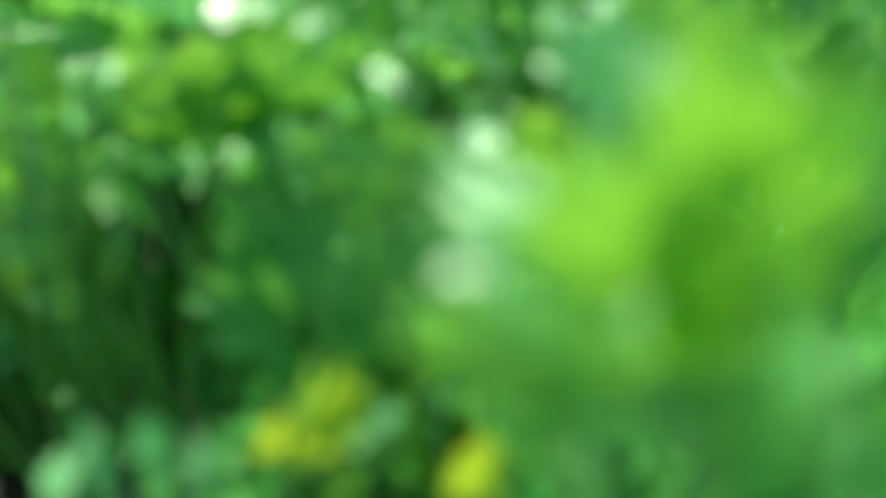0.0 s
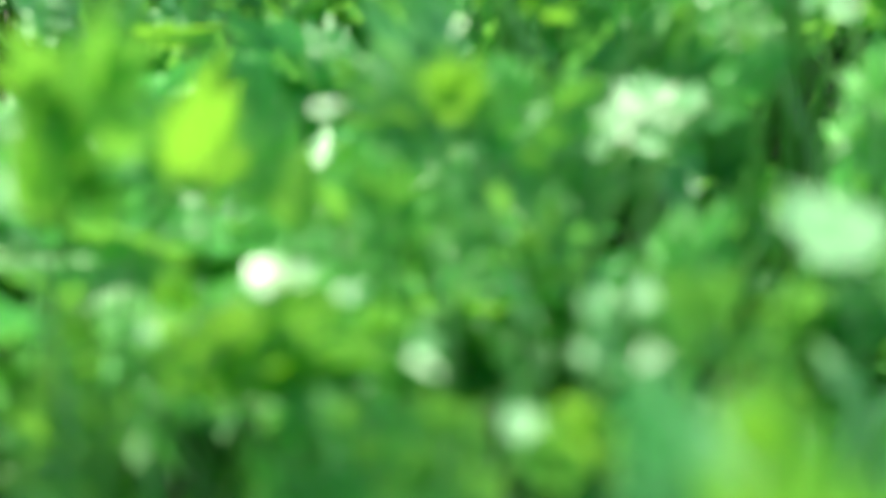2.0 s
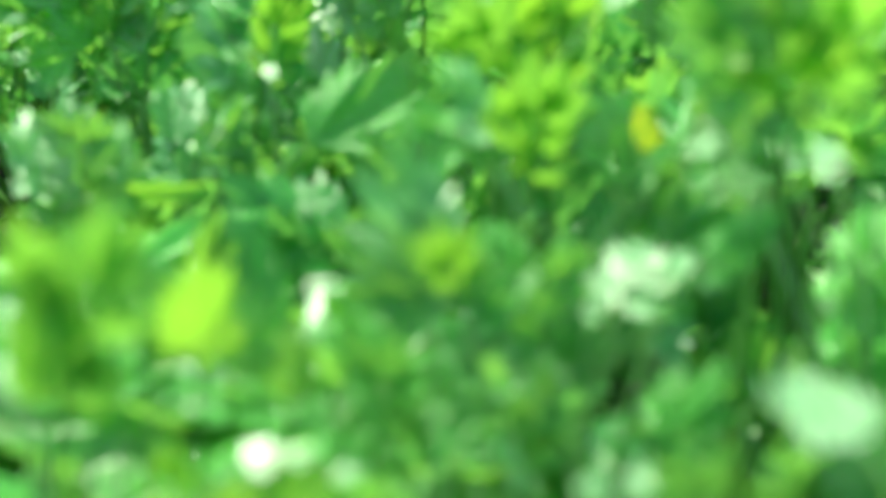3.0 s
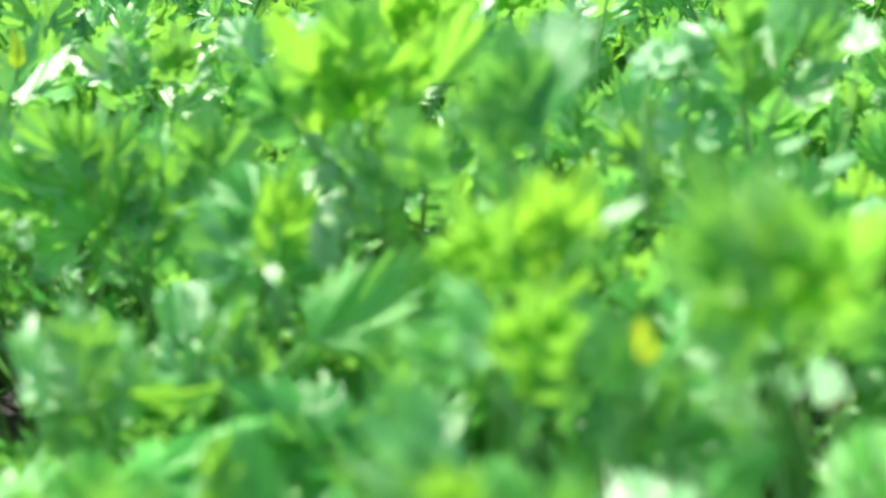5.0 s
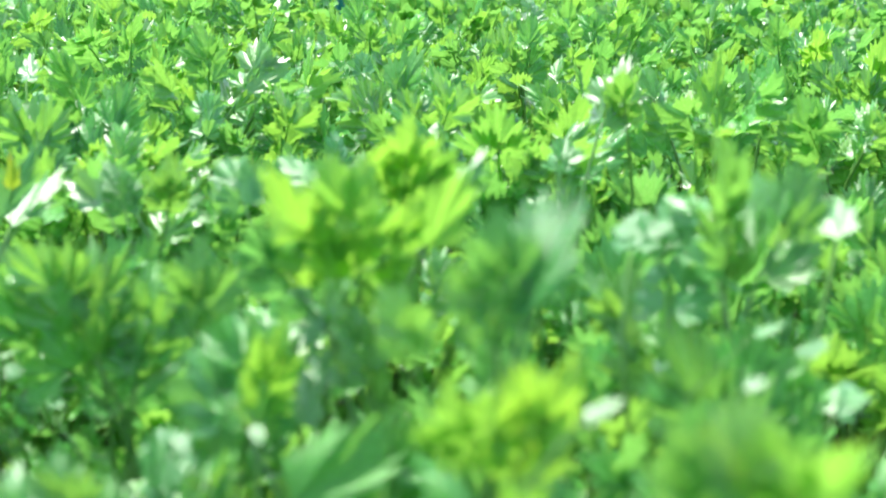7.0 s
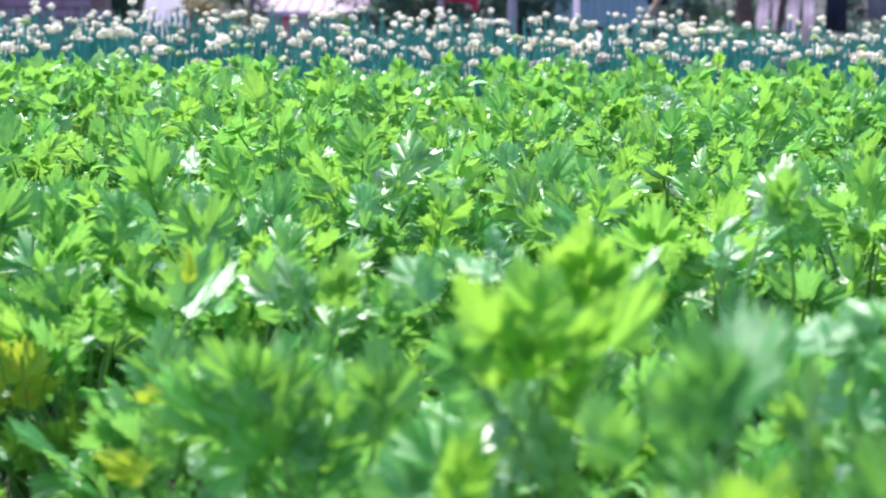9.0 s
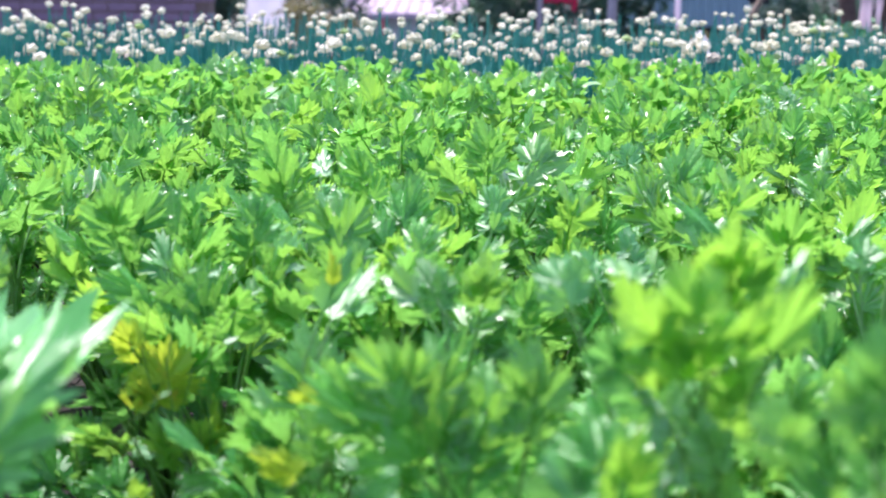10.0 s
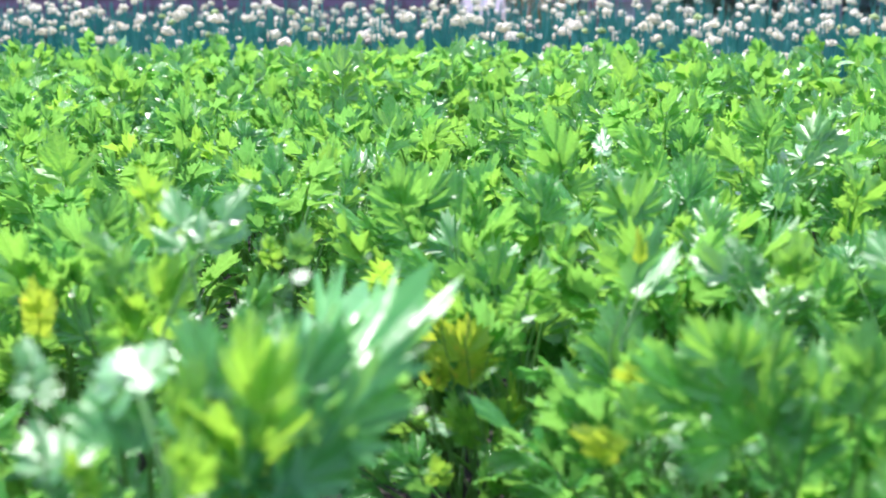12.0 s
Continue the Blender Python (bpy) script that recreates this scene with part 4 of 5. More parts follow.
def dry_leaf(x, y, z, size, turn):
    """A dead leaf fragment caught on the stalks."""
    rng = random.Random(turn)
    bm = leaf_bmesh(rng, 12, None, pose(x, y, z, 25, 10, turn) @ Matrix.Scale(size, 4), 1)
    tagged(new("dry_leaf", mesh_of("dry_leaf", bm, DRY)), "small dry red-brown leaf caught between celery leaves", "dead leaf")


dry_leaf(0.261, 0.790, 0.499, 0.013, 40)
dry_leaf(-0.109, 0.710, 0.318, 0.012, 120)


# ---- onion bed ----
def umbel_mesh(rng, radius, material):
    bm = bmesh.new()
    bmesh.ops.create_icosphere(bm, subdivisions=3, radius=radius)
    for v in bm.verts:
        d = v.co.normalized()
        v.co *= rng.uniform(0.66, 1.2) if d.z > -0.55 else 0.8
        v.co.z = v.co.z * (0.8 if d.z > 0 else 0.5) + radius * 0.45
    return mesh_of("flower_head", bm, material, False)


def onion_leaf(rng, height, radius, lean, turn):
    bm = bmesh.new()
    out = Vector((math.cos(turn), math.sin(turn), 0))
    top = out * height * math.sin(lean) + Vector((0, 0, height * math.cos(lean)))
    pts = bezier(out * 0.012, out * 0.012 + Vector((0, 0, height * 0.4)), top * 0.75, top, 5)
    tube(bm, pts, [radius * r for r in (0.9, 1.0, 1.0, 0.85, 0.55, 0.08)], 6)
    return bm


def onions():
    rng = random.Random(31)
    heads = [umbel_mesh(rng, r, UMBEL) for r in (0.011, 0.014, 0.018, 0.021, 0.025)]
    heads_dry = [umbel_mesh(rng, 0.022, UMBEL_DRY)]
    heads_bud = [umbel_mesh(rng, 0.015, UMBEL_GREEN)]
    kinds = []
    for i in range(14):
        dry, bud = i == 3, i in (7, 11)
        label = ("onion plant with a dried brown flower head" if dry else "onion plant with a green unopened flower bud" if bud
                 else "blue-green onion plant with a round cream flower head")
        top = thing("onion_plant", Matrix(), label, "onion plant", "flowering onions in the bed")
        h = (0.38 if dry else 0.33 + 0.15 * rng.random())
        bm = bmesh.new()
        tip = Vector((rng.uniform(-0.03, 0.03), rng.uniform(-0.03, 0.03), h))
        pts = bezier(Vector((0, 0, 0)), Vector((0, 0, h * 0.4)), tip - Vector((0, 0, h * 0.3)), tip, 6)
        tube(bm, pts, [0.007, 0.0085, 0.0095, 0.009, 0.007, 0.0055, 0.004], 7)
        stalk = part("flower_stalk", mesh_of("flower_stalk", bm, ONION_GREEN), top)
        head = rng.choice(heads_dry if dry else heads_bud if bud else heads)
        part("flower_head", head, stalk, Matrix.Translation(tip) @ pose(0, 0, 0, rng.uniform(-18, 18), rng.uniform(-18, 18), rng.uniform(0, 360)))
        for k in range(3):
            part("leaf", mesh_of("leaf", onion_leaf(rng, rng.uniform(0.28, 0.42), rng.uniform(0.006, 0.009), rng.uniform(0.03, 0.22), k * 2.1 + rng.random()), ONION_GREEN), top)
        kinds.append(top)
    placed = []
    while len(placed) < 300:
        x, y = rng.uniform(-4.0, 1.75), rng.uniform(6.0, 6.95)
        if all((x - a) ** 2 + (y - b) ** 2 > 0.05 ** 2 for a, b in placed):
            placed.append((x, y))
            s = rng.uniform(0.98, 1.17)
            k = kinds[rng.randrange(14)]
            copy_thing(k, pose(x, y, 0, rng.uniform(-4, 4), rng.uniform(-4, 4), rng.uniform(0, 360)) @ Matrix.Scale(s, 4))
    for x, y, s in ((1.02, 6.2, 1.16), (-0.62, 6.4, 1.12), (-3.05, 6.5, 1.14)):
        copy_thing(kinds[2], pose(x, y, 0, 0, 0, 40) @ Matrix.Scale(s, 4))
    for k in kinds:
        remove(k)
    bm = bmesh.new()
    for _ in range(5200):
        x, y, h = rng.uniform(-4.6, 2.3), rng.uniform(5.98, 8.3), rng.uniform(0.34, 0.53)
        turn, lean, r = rng.uniform(0, 6.3), rng.uniform(0.0, 0.16), rng.uniform(0.006, 0.01)
        out = Vector((math.cos(turn), math.sin(turn), 0))
        foot = Vector((x, y, 0))
        pts = [foot, foot + out * h * 0.2 * lean + Vector((0, 0, h * 0.5)), foot + out * h * lean + Vector((0, 0, h))]
        tube(bm, pts, [r, r, r * 0.15], 5, False)
    far_heads = bmesh.new()
    for _ in range(1050):
        x, y, h, r = rng.uniform(-4.6, 2.3), rng.uniform(6.6, 8.3), rng.uniform(0.36, 0.54), rng.uniform(0.01, 0.022)
        tube(bm, [Vector((x, y, 0)), Vector((x, y, h * 0.5)), Vector((x, y, h))], [0.008, 0.008, 0.005], 5, False)
        made = bmesh.ops.create_icosphere(far_heads, subdivisions=2, radius=r)
        for v in made["verts"]:
            v.co = v.co * rng.uniform(0.66, 1.2)
            v.co.z *= 0.72
            v.co += Vector((x, y, h + r * 0.5))
    tagged(new("onion_flowers", mesh_of("onion_flowers", far_heads, UMBEL_FAR, False)), "mass of cream onion flower heads at the back of the bed", "onion flowers", kind="stuff")
    tagged(new("onion_leaves", mesh_of("onion_leaves", bm, ONION_FAR)), "thick stand of blue-green onion leaves behind the celery", "onion leaves", kind="stuff")


onions()

# ---- yard behind the beds ----
CLOTH_WHITE = plain("white_cloth", (0.84, 0.78, 0.84), (0.9, 0.86, 0.9), 0.9, 5, 0.004, 20)
CLOTH_PINK = plain("pale_pink_cloth", (0.82, 0.7, 0.78), (0.88, 0.78, 0.85), 0.9, 5, 0.004, 20)
CLOTH_RED = plain("red_cloth", (0.84, 0.07, 0.24), (0.9, 0.12, 0.32), 0.85, 6, 0.004, 20)
CLOTH_NAVY = plain("navy_cloth", (0.01, 0.015, 0.035), (0.02, 0.025, 0.06), 0.9, 6, 0.004, 20)
CLOTH_GREY = plain("grey_cloth", (0.3, 0.3, 0.38), (0.42, 0.42, 0.5), 0.9, 6, 0.004, 20)
CLOTH_CORAL = plain("coral_cloth", (0.75, 0.22, 0.2), (0.8, 0.3, 0.27), 0.9, 6, 0.004, 20)
ROOF_RED = plain("faded_roof", (0.38, 0.27, 0.35), (0.46, 0.35, 0.44), 0.75, 1.5, 0.01, 9)
PILLAR_RED = plain("red_paint", (0.25, 0.03, 0.05), (0.35, 0.05, 0.07), 0.6, 4)
WALL_PALE = plain("pale_plaster", (0.42, 0.46, 0.52), (0.55, 0.58, 0.63), 0.85, 1.2, 0.004, 30)
SHEET_BLUE = plain("blue_grey_sheet", (0.2, 0.3, 0.37), (0.28, 0.38, 0.45), 0.5, 0.8, 0.002, 12)
BRICK_DARK = plain("dark_brick", (0.2, 0.12, 0.18), (0.31, 0.19, 0.27), 0.9, 3, 0.01, 14)
WOOD = plain("weathered_wood", (0.12, 0.08, 0.06), (0.22, 0.15, 0.12), 0.85, 9, 0.004, 40)
BARK = plain("bark", (0.06, 0.035, 0.03), (0.12, 0.07, 0.06), 0.95, 7, 0.02, 18)
POST_GREY = plain("grey_post", (0.25, 0.22, 0.27), (0.36, 0.31, 0.37), 0.8, 6)
GAP_SHADE = plain("gap_shade", (0.02, 0.015, 0.02), (0.04, 0.03, 0.035), 0.9, 6)
EARTH = plain("brown_earth", (0.13, 0.08, 0.075), (0.2, 0.13, 0.12), 0.95, 4, 0.01, 20)
GLASS_DARK = plain("dark_window", (0.02, 0.025, 0.03), (0.03, 0.035, 0.04), 0.15, 2)
TREE_DARK = leaf_material("dark_tree_leaf", (0.03, 0.075, 0.07), (0.07, 0.14, 0.11), (0.07, 0.13, 0.1), (0.09, 0.18, 0.1), 0.3, 0.5, islands=True)
SHRUB_GREEN = leaf_material("shrub_leaf", (0.02, 0.1, 0.045), (0.05, 0.18, 0.07), (0.06, 0.2, 0.08), (0.06, 0.22, 0.05), 0.25, 0.5, islands=True)
SHRUB_OCHRE = leaf_material("ochre_shrub_leaf", (0.1, 0.1, 0.05), (0.22, 0.18, 0.09), (0.2, 0.2, 0.1), (0.2, 0.18, 0.06), 0.25, 0.6, islands=True)


def thin(m, share=0.45):
    """Cloth lets light through from behind."""
    t = m.node_tree
    b, out = t.nodes["Principled BSDF"], t.nodes["Material Output"]
    tr, mix = t.nodes.new("ShaderNodeBsdfTranslucent"), t.nodes.new("ShaderNodeMixShader")
    t.links.new(b.inputs["Base Color"].links[0].from_socket, tr.inputs["Color"])
    mix.inputs[0].default_value = share
    t.links.new(b.outputs[0], mix.inputs[1])
    t.links.new(tr.outputs[0], mix.inputs[2])
    t.links.new(mix.outputs[0], out.inputs["Surface"])


for cloth in (CLOTH_WHITE, CLOTH_PINK, CLOTH_RED, CLOTH_GREY, CLOTH_CORAL):
    thin(cloth, 0.6)


def slope_z(x, y):
    return ground_z(x, y)


def aside(x, y):
    """The yard lies turned a little to the left of the beds."""
    return x - 0.0135 * y


def foliage(rng, middle, radii, count, size):
    """Many small bent leaves gathered in clumps, with gaps between them."""
    bm = bmesh.new()
    bm.verts.layers.float.new("vein")
    clumps = []
    for _ in range(max(8, count // 45)):
        d = Vector((rng.gauss(0, 1), rng.gauss(0, 1), rng.gauss(0, 1))).normalized() * rng.uniform(0.45, 1.0)
        clumps.append(Vector((middle[0] + d.x * radii[0], middle[1] + d.y * radii[1], middle[2] + d.z * radii[2])))
    spread_r = min(radii) * 0.33
    for i in range(count):
        c = clumps[i % len(clumps)] + Vector((rng.gauss(0, 1), rng.gauss(0, 1), rng.gauss(0, 1))) * spread_r * 0.6
        s = size * rng.uniform(0.6, 1.3)
        m = Matrix.Translation(c) @ pose(0, 0, 0, rng.uniform(-60, 60), rng.uniform(-60, 60), rng.uniform(0, 360)) @ Matrix.Scale(s, 4)
        v = [bm.verts.new(m @ Vector(p)) for p in ((0, -1, -0.1), (0.4, 0, 0.1), (0, 1, -0.15), (-0.4, 0, 0.1), (0, 0, 0))]
        for a, b in ((0, 1), (1, 2), (2, 3), (3, 0)):
            bm.faces.new((v[a], v[b], v[4]))
    return bm


def shrub(x, y, middle, radii, count, size, material, label, seed):
    rng, x = random.Random(seed), aside(x, y)
    z = slope_z(x, y)
    top = thing("shrub", pose(x, y, z), label, "shrub")
    for k in range(4):
        bm = bmesh.new()
        end = Vector((rng.uniform(-0.6, 0.6) * radii[0], rng.uniform(-0.5, 0.5) * radii[1], middle - z))
        tube(bm, bezier(Vector((0.03 * k, 0, 0)), Vector((0, 0, end.z * 0.4)), end * 0.7, end, 5), [0.035, 0.03, 0.025, 0.02, 0.014, 0.008], 6)
        part("stem", mesh_of("stem", bm, BARK), top)
    part("foliage", mesh_of("foliage", foliage(rng, (0, 0, middle - z), radii, count, size), material, False), top)


def tree(x, y, girth, height, crown, seed, label):
    rng, x = random.Random(seed), aside(x, y)
    z = slope_z(x, y)
    top = thing("tree", pose(x, y, z), label, "tree")
    bm = bmesh.new()
    lean = Vector((rng.uniform(-0.25, 0.25), rng.uniform(-0.2, 0.2), height))
    pts = bezier(Vector((0, 0, -0.05)), Vector((0.05, 0, height * 0.35)), lean * 0.7, lean, 9)
    tube(bm, pts, [girth * (1.35 if i == 0 else 1.0 - 0.06 * i) for i in range(10)], 10)
    trunk = part("trunk", mesh_of("trunk", bm, BARK), top)
    for k in range(5):
        bm = bmesh.new()
        turn = k * 1.26 + rng.random()
        a = pts[5 + k % 4]
        b = a + Vector((math.cos(turn) * crown * 0.7, math.sin(turn) * crown * 0.7, rng.uniform(0.5, 1.1)))
        tube(bm, bezier(a, a + Vector((0, 0, 0.3)), (a + b) / 2 + Vector((0, 0, 0.2)), b, 5), [girth * r for r in (0.5, 0.42, 0.34, 0.26, 0.18, 0.1)], 7)
        part("limb", mesh_of("limb", bm, BARK), trunk)
    part("crown", mesh_of("crown", foliage(rng, (lean.x, lean.y, height + 0.5), (crown, crown, crown * 0.75), 2600, 0.07), TREE_DARK, False), top)


shrub(-1.35, 22.2, 0.3, (1.15, 0.6, 1.1), 3600, 0.07, TREE_DARK, "dark green dense bush behind the washing line", 1)
shrub(-0.2, 23.0, 0.3, (0.8, 0.5, 1.0), 2600, 0.07, TREE_DARK, "dark green dense bush beside the shed", 21)
shrub(-2.12, 23.6, 0.3, (0.8, 0.5, 1.0), 2600, 0.07, TREE_DARK, "dark green dense bush beside the small house", 22)
shrub(-3.2, 17.0, -0.1, (0.42, 0.35, 0.36), 900, 0.04, SHRUB_OCHRE, "small bush with ochre and grey-green twigs", 2)
shrub(-3.9, 22.0, 0.1, (0.55, 0.4, 0.6), 1100, 0.06, TREE_DARK, "dark green bush behind the hung dress", 9)
shrub(-2.5, 22.0, -0.55, (0.35, 0.3, 0.35), 700, 0.045, SHRUB_GREEN, "light green bush near the small house", 3)
shrub(-4.9, 24.0, 0.0, (0.75, 0.5, 0.9), 1800, 0.07, TREE_DARK, "dark green bush behind the brick wall", 10)
shrub(-6.3, 24.0, 0.0, (0.9, 0.5, 0.9), 1800, 0.07, TREE_DARK, "dark green bush behind the brick wall", 11)
shrub(2.3, 24.0, 0.1, (0.7, 0.5, 1.0), 1800, 0.07, TREE_DARK, "dark green bush behind the washing line", 12)
shrub(4.2, 23.0, 0.0, (0.9, 0.5, 0.9), 1800, 0.07, TREE_DARK, "dark green bush behind the washing line", 13)
shrub(1.25, 14.6, -0.12, (0.75, 0.4, 0.28), 1500, 0.045, SHRUB_GREEN, "low blue-green bush in front of the tree", 4)
shrub(1.45, 21.2, 0.15, (0.42, 0.4, 0.6), 1200, 0.05, TREE_DARK, "dark leafy bush beside the shed", 5)
shrub(0.32, 15.5, -0.05, (0.16, 0.2, 0.2), 300, 0.035, SHRUB_OCHRE, "small grey twiggy bush beside a post", 6)
shrub(2.9, 21.4, -0.25, (0.9, 0.4, 0.55), 1500, 0.06, TREE_DARK, "dark bush behind the hung trousers", 7)
shrub(-5.2, 13.2, 0.0, (0.5, 0.3, 0.25), 900, 0.045, TREE_DARK, "dark bush along the brick wall", 8)
tree(1.86, 17.2, 0.1, 2.6, 1.1, 14, "brown-trunked tree beside the washing line")
tree(2.18, 17.9, 0.042, 2.5, 0.9, 15, "slender brown tree beside the washing line")
tree(-6.9, 22, 0.12, 3.0, 1.6, 16, "dark leafy tree behind the brick wall")


def brick_wall():
    """A dark low wall, course by course."""
    rng = random.Random(4)
    z0, y = slope_z(-5, 14.2), 14.2
    wall = tagged(new("garden_wall", None), "dark red-brown brick garden wall behind the onions", "wall")
    wall.matrix_basis = pose(aside(-3.55, y), y, z0 - 0.05)
    bm = bmesh.new()
    box(bm, -4.2, -0.012, 0.012, 0.19, 0, 1.35)
    part("core", mesh_of("core", bm, EARTH, False), wall)
    bm = bmesh.new()
    box(bm, 0, 0.235, 0, 0.2, 0, 0.066, 0.006)
    brick = mesh_of("brick", bm, BRICK_DARK, False)
    for row in range(17):
        for k in range(17):
            part("brick", brick, wall, pose(-0.24 - 0.245 * k - (0.12 if row % 2 else 0) + rng.uniform(-0.004, 0.004), rng.uniform(-0.006, 0.004), 0.08 * row, 0, 0, 0))


brick_wall()


def small_house():
    x0, x1, y0, y1 = -5.7, -3.8, 36.6, 41
    z = slope_z(-3, 36)
    eave, ridge = -0.86, 0.75
    top = thing("small_house", pose(aside(-0.15, 36.6), 0, 0.12), "small pale house with a faded pinkish hipped roof", "house")
    bm = bmesh.new()
    box(bm, x0, x1, y0, y1, z - 0.3, eave - 0.04)
    part("wall", mesh_of("wall", bm, WALL_PALE, False), top)
    o = 0.35
    bm = bmesh.new()
    a = [Vector(p) for p in ((x0 - o, y0 - o, eave), (x1 + o, y0 - o, eave), (x1 + o, y1 + o, eave), (x0 - o, y1 + o, eave))]
    r = [Vector((x0 + 0.8, (y0 + y1) / 2, ridge)), Vector((x1 - 0.1, (y0 + y1) / 2, ridge))]
    v = [bm.verts.new(p) for p in a + r] + [bm.verts.new(p - Vector((0, 0, 0.1))) for p in a]
    for f in ((0, 1, 5, 4), (1, 2, 5), (2, 3, 4, 5), (3, 0, 4), (0, 6, 7, 1), (1, 7, 8, 2), (2, 8, 9, 3), (3, 9, 6, 0), (9, 8, 7, 6)):
        bm.faces.new([v[i] for i in f])
    roof = part("roof", mesh_of("roof", bm, ROOF_RED, False), top)
    for k, (p, q) in enumerate(((a[0], r[0]), (a[1], r[1]), (r[0], r[1]))):
        bm = bmesh.new()
        tube(bm, [p + Vector((0, 0, 0.03)), (p + q) / 2 + Vector((0, 0, 0.035)), q + Vector((0, 0, 0.03))], [0.07, 0.07, 0.07], 8)
        part("ridge_tile", mesh_of("ridge_tile", bm, ROOF_RED), roof)
    for k in range(9):
        s = (k + 1) / 10
        bm = bmesh.new()
        p, q = a[0].lerp(a[1], s), r[0].lerp(r[1], s)
        tube(bm, [p + Vector((0, 0, 0.012)), q + Vector((0, 0, 0.012))], [0.012, 0.012], 5)
        part("roof_rib", mesh_of("roof_rib", bm, ROOF_RED), roof)
    for x in (-4.45,):
        bm = bmesh.new()
        box(bm, x - 0.45, x + 0.45, y0 - 0.06, y0 + 0.02, -2.5, -1.5, 0.01)
        w = part("window", mesh_of("window", bm, POST_GREY, False), top)
        bm = bmesh.new()
        box(bm, x - 0.38, x + 0.38, y0 - 0.075, y0 - 0.062, -2.43, -1.57)
        part("pane", mesh_of("pane", bm, GLASS_DARK, False), w)
    bm = bmesh.new()
    tube(bm, [Vector((-5.25, y0 - 0.3, z - 0.1)), Vector((-5.25, y0 - 0.3, eave - 0.1))], [0.07, 0.07], 10)
    part("pillar", mesh_of("pillar", bm, PILLAR_RED), top, None, "red painted pillar")


small_house()


def metal_shed():
    z = slope_z(0, 28)
    top = thing("sheet_metal_shed", pose(aside(0, 28), 28, 0), "blue-grey sheet metal shed on a dark base", "shed")
    x = -0.95
    while x < 1.85:
        bm = bmesh.new()
        n = 13
        front = [(x + 0.75 * i / (n - 1), 0.018 * math.cos(math.pi * i)) for i in range(n)]
        rows = [[bm.verts.new((px, py + dy, pz)) for px, py in front] for dy, pz in ((0, -0.53), (0, 1.6), (0.03, 1.6), (0.03, -0.53))]
        for k in range(4):
            p, q = rows[k], rows[(k + 1) % 4]
            for i in range(n - 1):
                bm.faces.new((p[i], p[i + 1], q[i + 1], q[i]))
        part("wall_sheet", mesh_of("wall_sheet", bm, SHEET_BLUE, False), top)
        x += 0.752
    # near-black filler block; its colour gives the shade in the gap below the sheets
    bm = bmesh.new()
    box(bm, -0.95, 2.05, 0.06, 3.0, -0.62, 1.55)
    part("frame", mesh_of("frame", bm, GAP_SHADE, False), top)
    bm = bmesh.new()
    box(bm, -1.05, 2.1, 0.02, 3.1, z - 0.1, -0.64, 0.02)
    part("base", mesh_of("base", bm, EARTH, False), top, None, "brown earth base")
    bm = bmesh.new()
    box(bm, -1.15, 2.2, -0.25, 3.3, 1.62, 1.68, 0.01)
    part("roof", mesh_of("roof", bm, SHEET_BLUE, False), top)


metal_shed()


def post(x, y, top_z, radius, material, label, lean=0.0):
    x = aside(x, y)
    z = slope_z(x, y)
    bm = bmesh.new()
    tube(bm, [Vector((0, 0, -0.05)), Vector((lean * 0.5, 0, (top_z - z) * 0.5)), Vector((lean, 0, top_z - z))], [radius, radius * 0.95, radius * 0.85], 9)
    ob = tagged(new("post", mesh_of("post", bm, material)), label, "post")
    ob.matrix_basis = pose(x, y, z)


post(-1.19, 19.5, 1.4, 0.035, POST_GREY, "grey pole standing before the dark bush")
post(-0.37, 17.5, 1.4, 0.05, POST_GREY, "thick grey pole standing behind the onions")
post(0.23, 15.8, 1.3, 0.028, CLOTH_PINK, "thin faded pink pole beside the shed")
post(0.42, 15.0, 0.62, 0.03, WOOD, "leaning weathered wooden stick", 0.62)
post(-4.0, 20.35, 1.45, 0.05, WOOD, "wooden washing line post")
post(4.6, 20.1, 1.45, 0.05, WOOD, "wooden washing line post")
post(-6.2, 20.1, 1.45, 0.05, WOOD, "wooden washing line post")


def strip(bm, rows, fold, seed):
    """Cloth between left and right edges at each height, folded and with two faces."""
    n, rng = 9, random.Random(seed)
    ph, sides = rng.uniform(0, 6), []
    for back in (0.0, 0.022):
        sides.append([[bm.verts.new((xl + (xr - xl) * i / (n - 1), back + fold * math.sin(ph + i * 1.5 + z * 3) * (0.4 + 0.6 * (1 - k / len(rows))), z + 0.01 * math.sin(i * 2.1 + ph) * (k == 0)))
                       for i in range(n)] for k, (z, xl, xr) in enumerate(rows)])
    f, b = sides
    for k in range(len(rows) - 1):
        for i in range(n - 1):
            bm.faces.new((f[k][i], f[k][i + 1], f[k + 1][i + 1], f[k + 1][i]))
            bm.faces.new((b[k][i], b[k + 1][i], b[k + 1][i + 1], b[k][i + 1]))
        for i in (0, n - 1):
            bm.faces.new((f[k][i], f[k + 1][i], b[k + 1][i], b[k][i]))
    for k in (0, len(rows) - 1):
        for i in range(n - 1):
            bm.faces.new((f[k][i], b[k][i], b[k][i + 1], f[k][i + 1]))


LINE_Z = 1.12


def garment(name, x, strips, material, label, seed):
    top = thing(name, pose(aside(x, 20.1), 20.1, LINE_Z), label, "clothing", "washing on the line")
    for k, (piece, rows) in enumerate(strips):
        bm = bmesh.new()
        strip(bm, [(z - LINE_Z, a, b) for z, a, b in rows], 0.022, seed + k)
        part(piece, mesh_of(piece, bm, material), top)


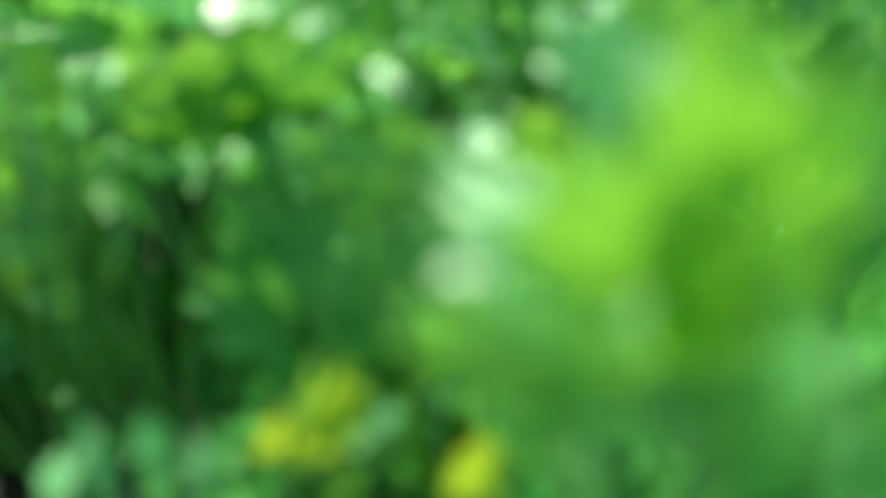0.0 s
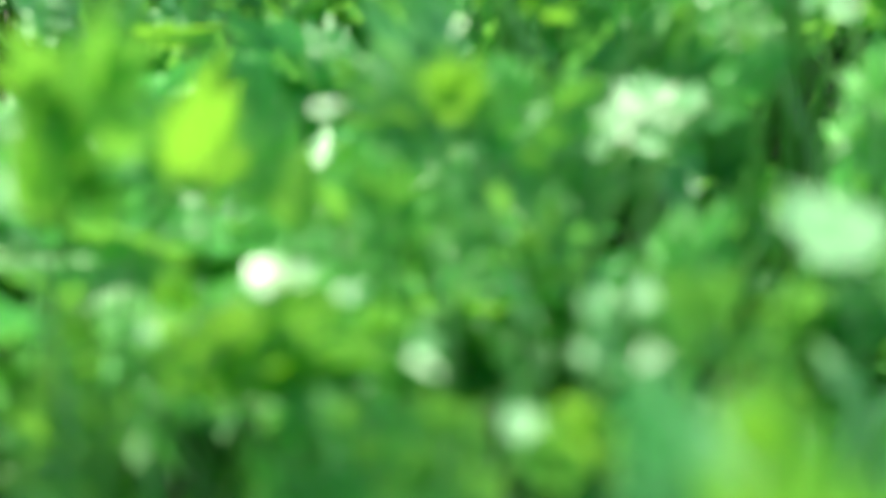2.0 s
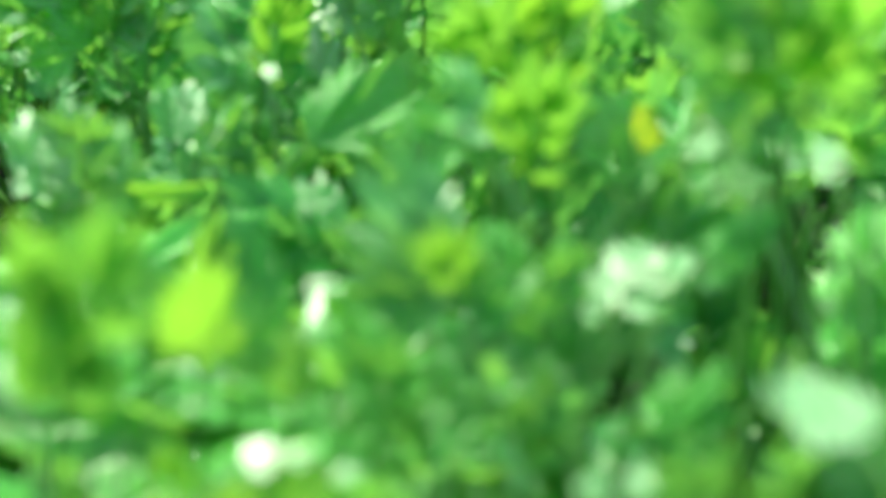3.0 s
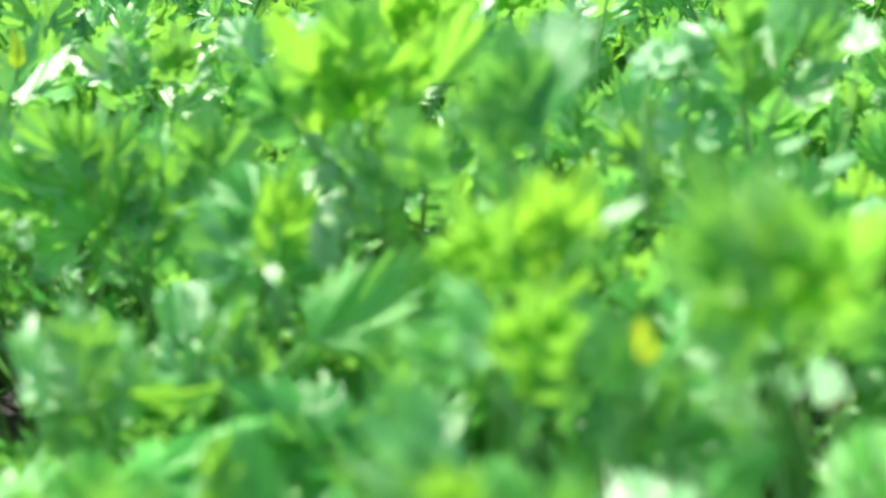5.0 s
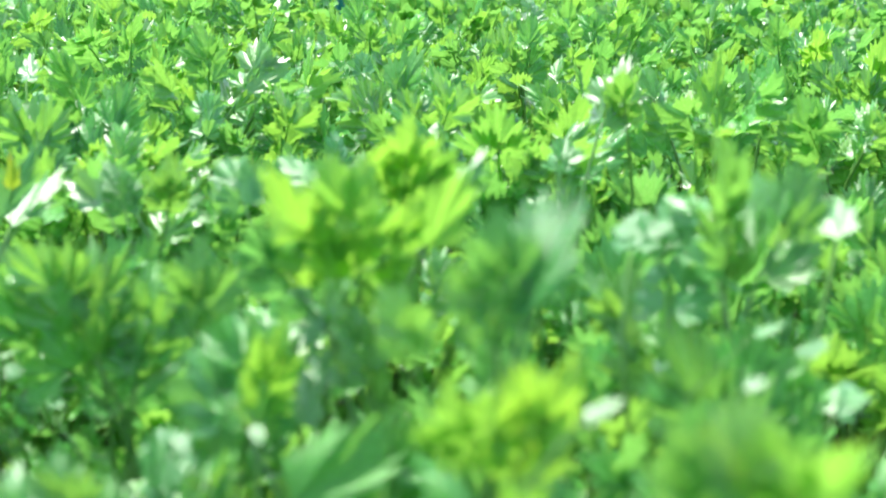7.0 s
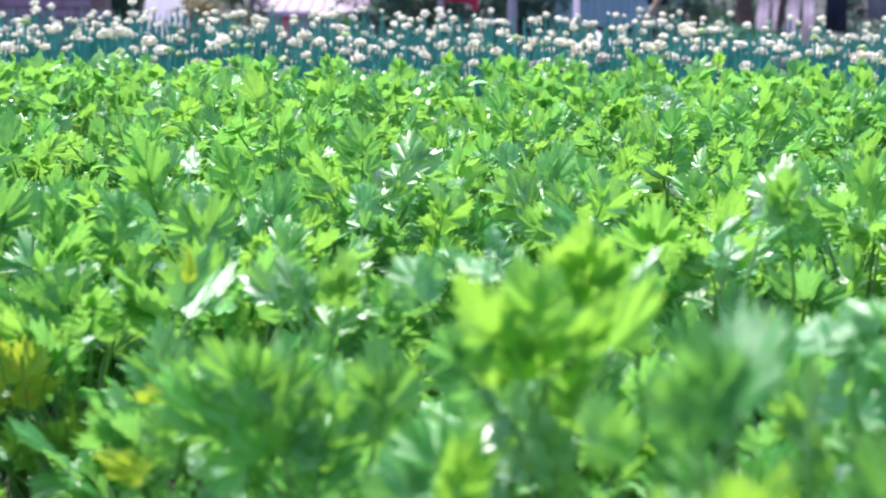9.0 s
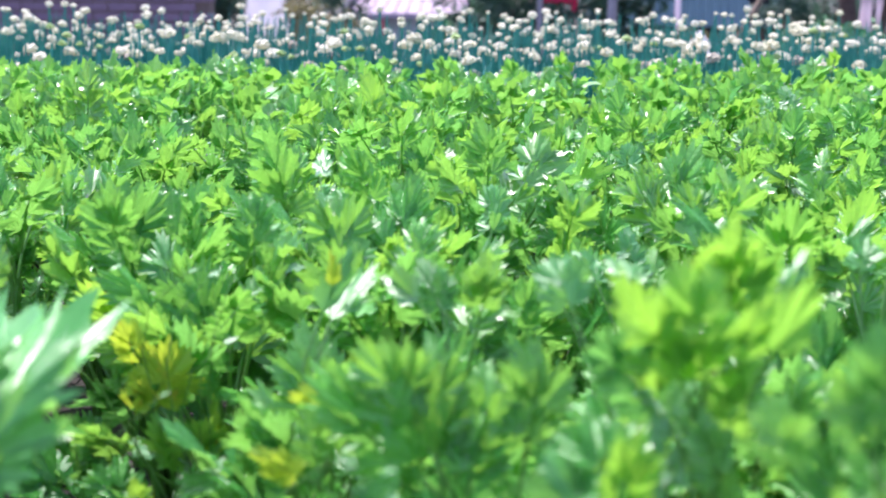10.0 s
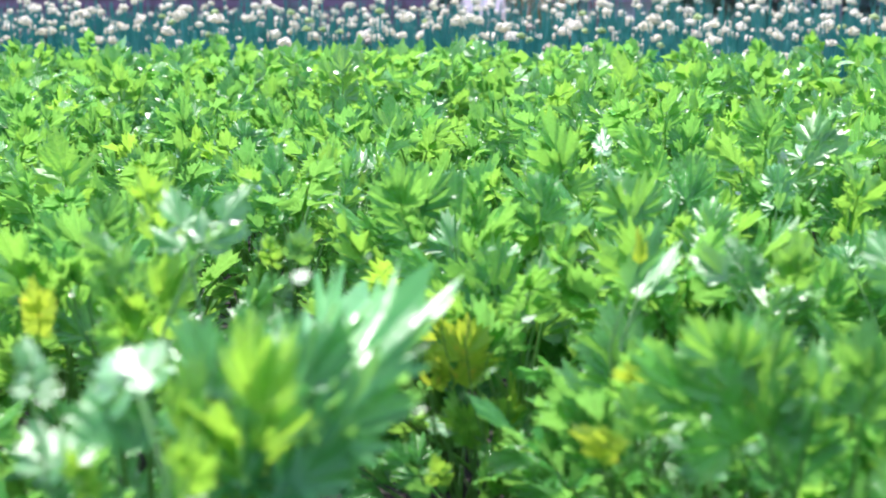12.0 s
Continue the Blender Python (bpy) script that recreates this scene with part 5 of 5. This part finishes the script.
garment("white_dress", -4.35, [("skirt", [(-0.4, -0.2, 0.18), (-0.32, -0.3, 0.29), (0.1, -0.22, 0.22), (0.35, -0.18, 0.18)]), ("bodice", [(0.354, -0.18, 0.18), (0.8, -0.2, 0.2), (LINE_Z, -0.16, 0.16)])], CLOTH_WHITE, "long white dress hung on a line to dry", 3)
garment("white_towel", -3.9, [("cloth", [(0.08, -0.09, 0.07), (0.6, -0.08, 0.08), (LINE_Z, -0.08, 0.08)])], CLOTH_WHITE, "white towel hung on a line to dry", 8)
garment("red_shirt", -1.03, [("body", [(0.12, -0.15, 0.15), (0.6, -0.15, 0.15), (LINE_Z, -0.18, 0.18)]), ("sleeve", [(0.02, -0.21, -0.155), (0.5, -0.25, -0.155), (LINE_Z, -0.28, -0.185)]), ("sleeve", [(0.03, 0.155, 0.21), (0.5, 0.155, 0.25), (LINE_Z, 0.185, 0.28)])], CLOTH_RED, "bright red shirt hung on a line to dry", 12)
garment("white_vest", -0.27, [("cloth", [(0.17, -0.09, 0.09), (0.6, -0.1, 0.1), (LINE_Z, -0.1, 0.1)])], CLOTH_WHITE, "white vest hung on a line to dry", 17)
garment("dark_shirt", 1.2, [("body", [(0.12, -0.13, 0.1), (0.6, -0.14, 0.14), (LINE_Z, -0.15, 0.15)])], CLOTH_NAVY, "black shirt hung on a line to dry", 21)
garment("red_scarf", 1.85, [("cloth", [(0.26, -0.1, 0.12), (0.6, -0.1, 0.1), (LINE_Z, -0.1, 0.1)])], CLOTH_RED, "red scarf hung on a line to dry", 25)
for tx, drop, seed in ((2.43, -0.55, 31), (2.76, -0.42, 37)):
    garment("trousers", tx, [("hips", [(0.36, -0.13, 0.13), (0.7, -0.13, 0.13), (LINE_Z, -0.14, 0.14)]), ("leg", [(drop, -0.17, -0.03), (0.05, -0.15, -0.02), (0.356, -0.13, -0.003)]), ("leg", [(drop + 0.12, 0.03, 0.15), (0.1, 0.02, 0.14), (0.356, 0.003, 0.13)])], CLOTH_PINK, "pale pink trousers hung on a line to dry", seed)
garment("navy_trousers", 3.14, [("cloth", [(-0.14, -0.11, 0.13), (0.5, -0.12, 0.12), (LINE_Z, -0.12, 0.12)])], CLOTH_NAVY, "dark navy trousers hung on a line to dry", 43)
garment("grey_shirt", 3.6, [("cloth", [(0.0, -0.12, 0.11), (0.5, -0.12, 0.12), (LINE_Z, -0.13, 0.13)])], CLOTH_GREY, "pale grey shirt hung on a line to dry", 47)
garment("coral_dress", 4.15, [("cloth", [(-0.22, -0.2, 0.2), (0.5, -0.16, 0.16), (LINE_Z, -0.15, 0.15)])], CLOTH_CORAL, "coral dress hung on a line to dry", 51)

bm = bmesh.new()
tube(bm, [Vector((aside(-6.2 + 10.8 * i / 30, 20.111), 20.111, LINE_Z + 0.004 + 0.03 * (2 * i / 30 - 1) ** 2)) for i in range(31)], [0.006] * 31, 5)
tagged(new("washing_line", mesh_of("washing_line", bm, POST_GREY)), "thin grey washing line between wooden posts", "washing line")


def plastic_sheet():
    x, y = aside(0.40, 14.2), 14.2
    z, rng = slope_z(0.4, 14.2), random.Random(6)
    bm = bmesh.new()
    bmesh.ops.create_icosphere(bm, subdivisions=4, radius=1)
    for v in bm.verts:
        k = 1 + 0.16 * noise.noise(v.co * 2.2) + 0.07 * noise.noise(v.co * 6)
        v.co = Vector((v.co.x * 0.2 * k, v.co.y * 0.16 * k, max(v.co.z, 0) * (0.1 - z) * k))
    ob = tagged(new("plastic_sheet", mesh_of("plastic_sheet", bm, CLOTH_WHITE)), "rumpled white plastic sheet over a low heap", "plastic sheet")
    ob.matrix_basis = pose(x, y, z - 0.01)


plastic_sheet()
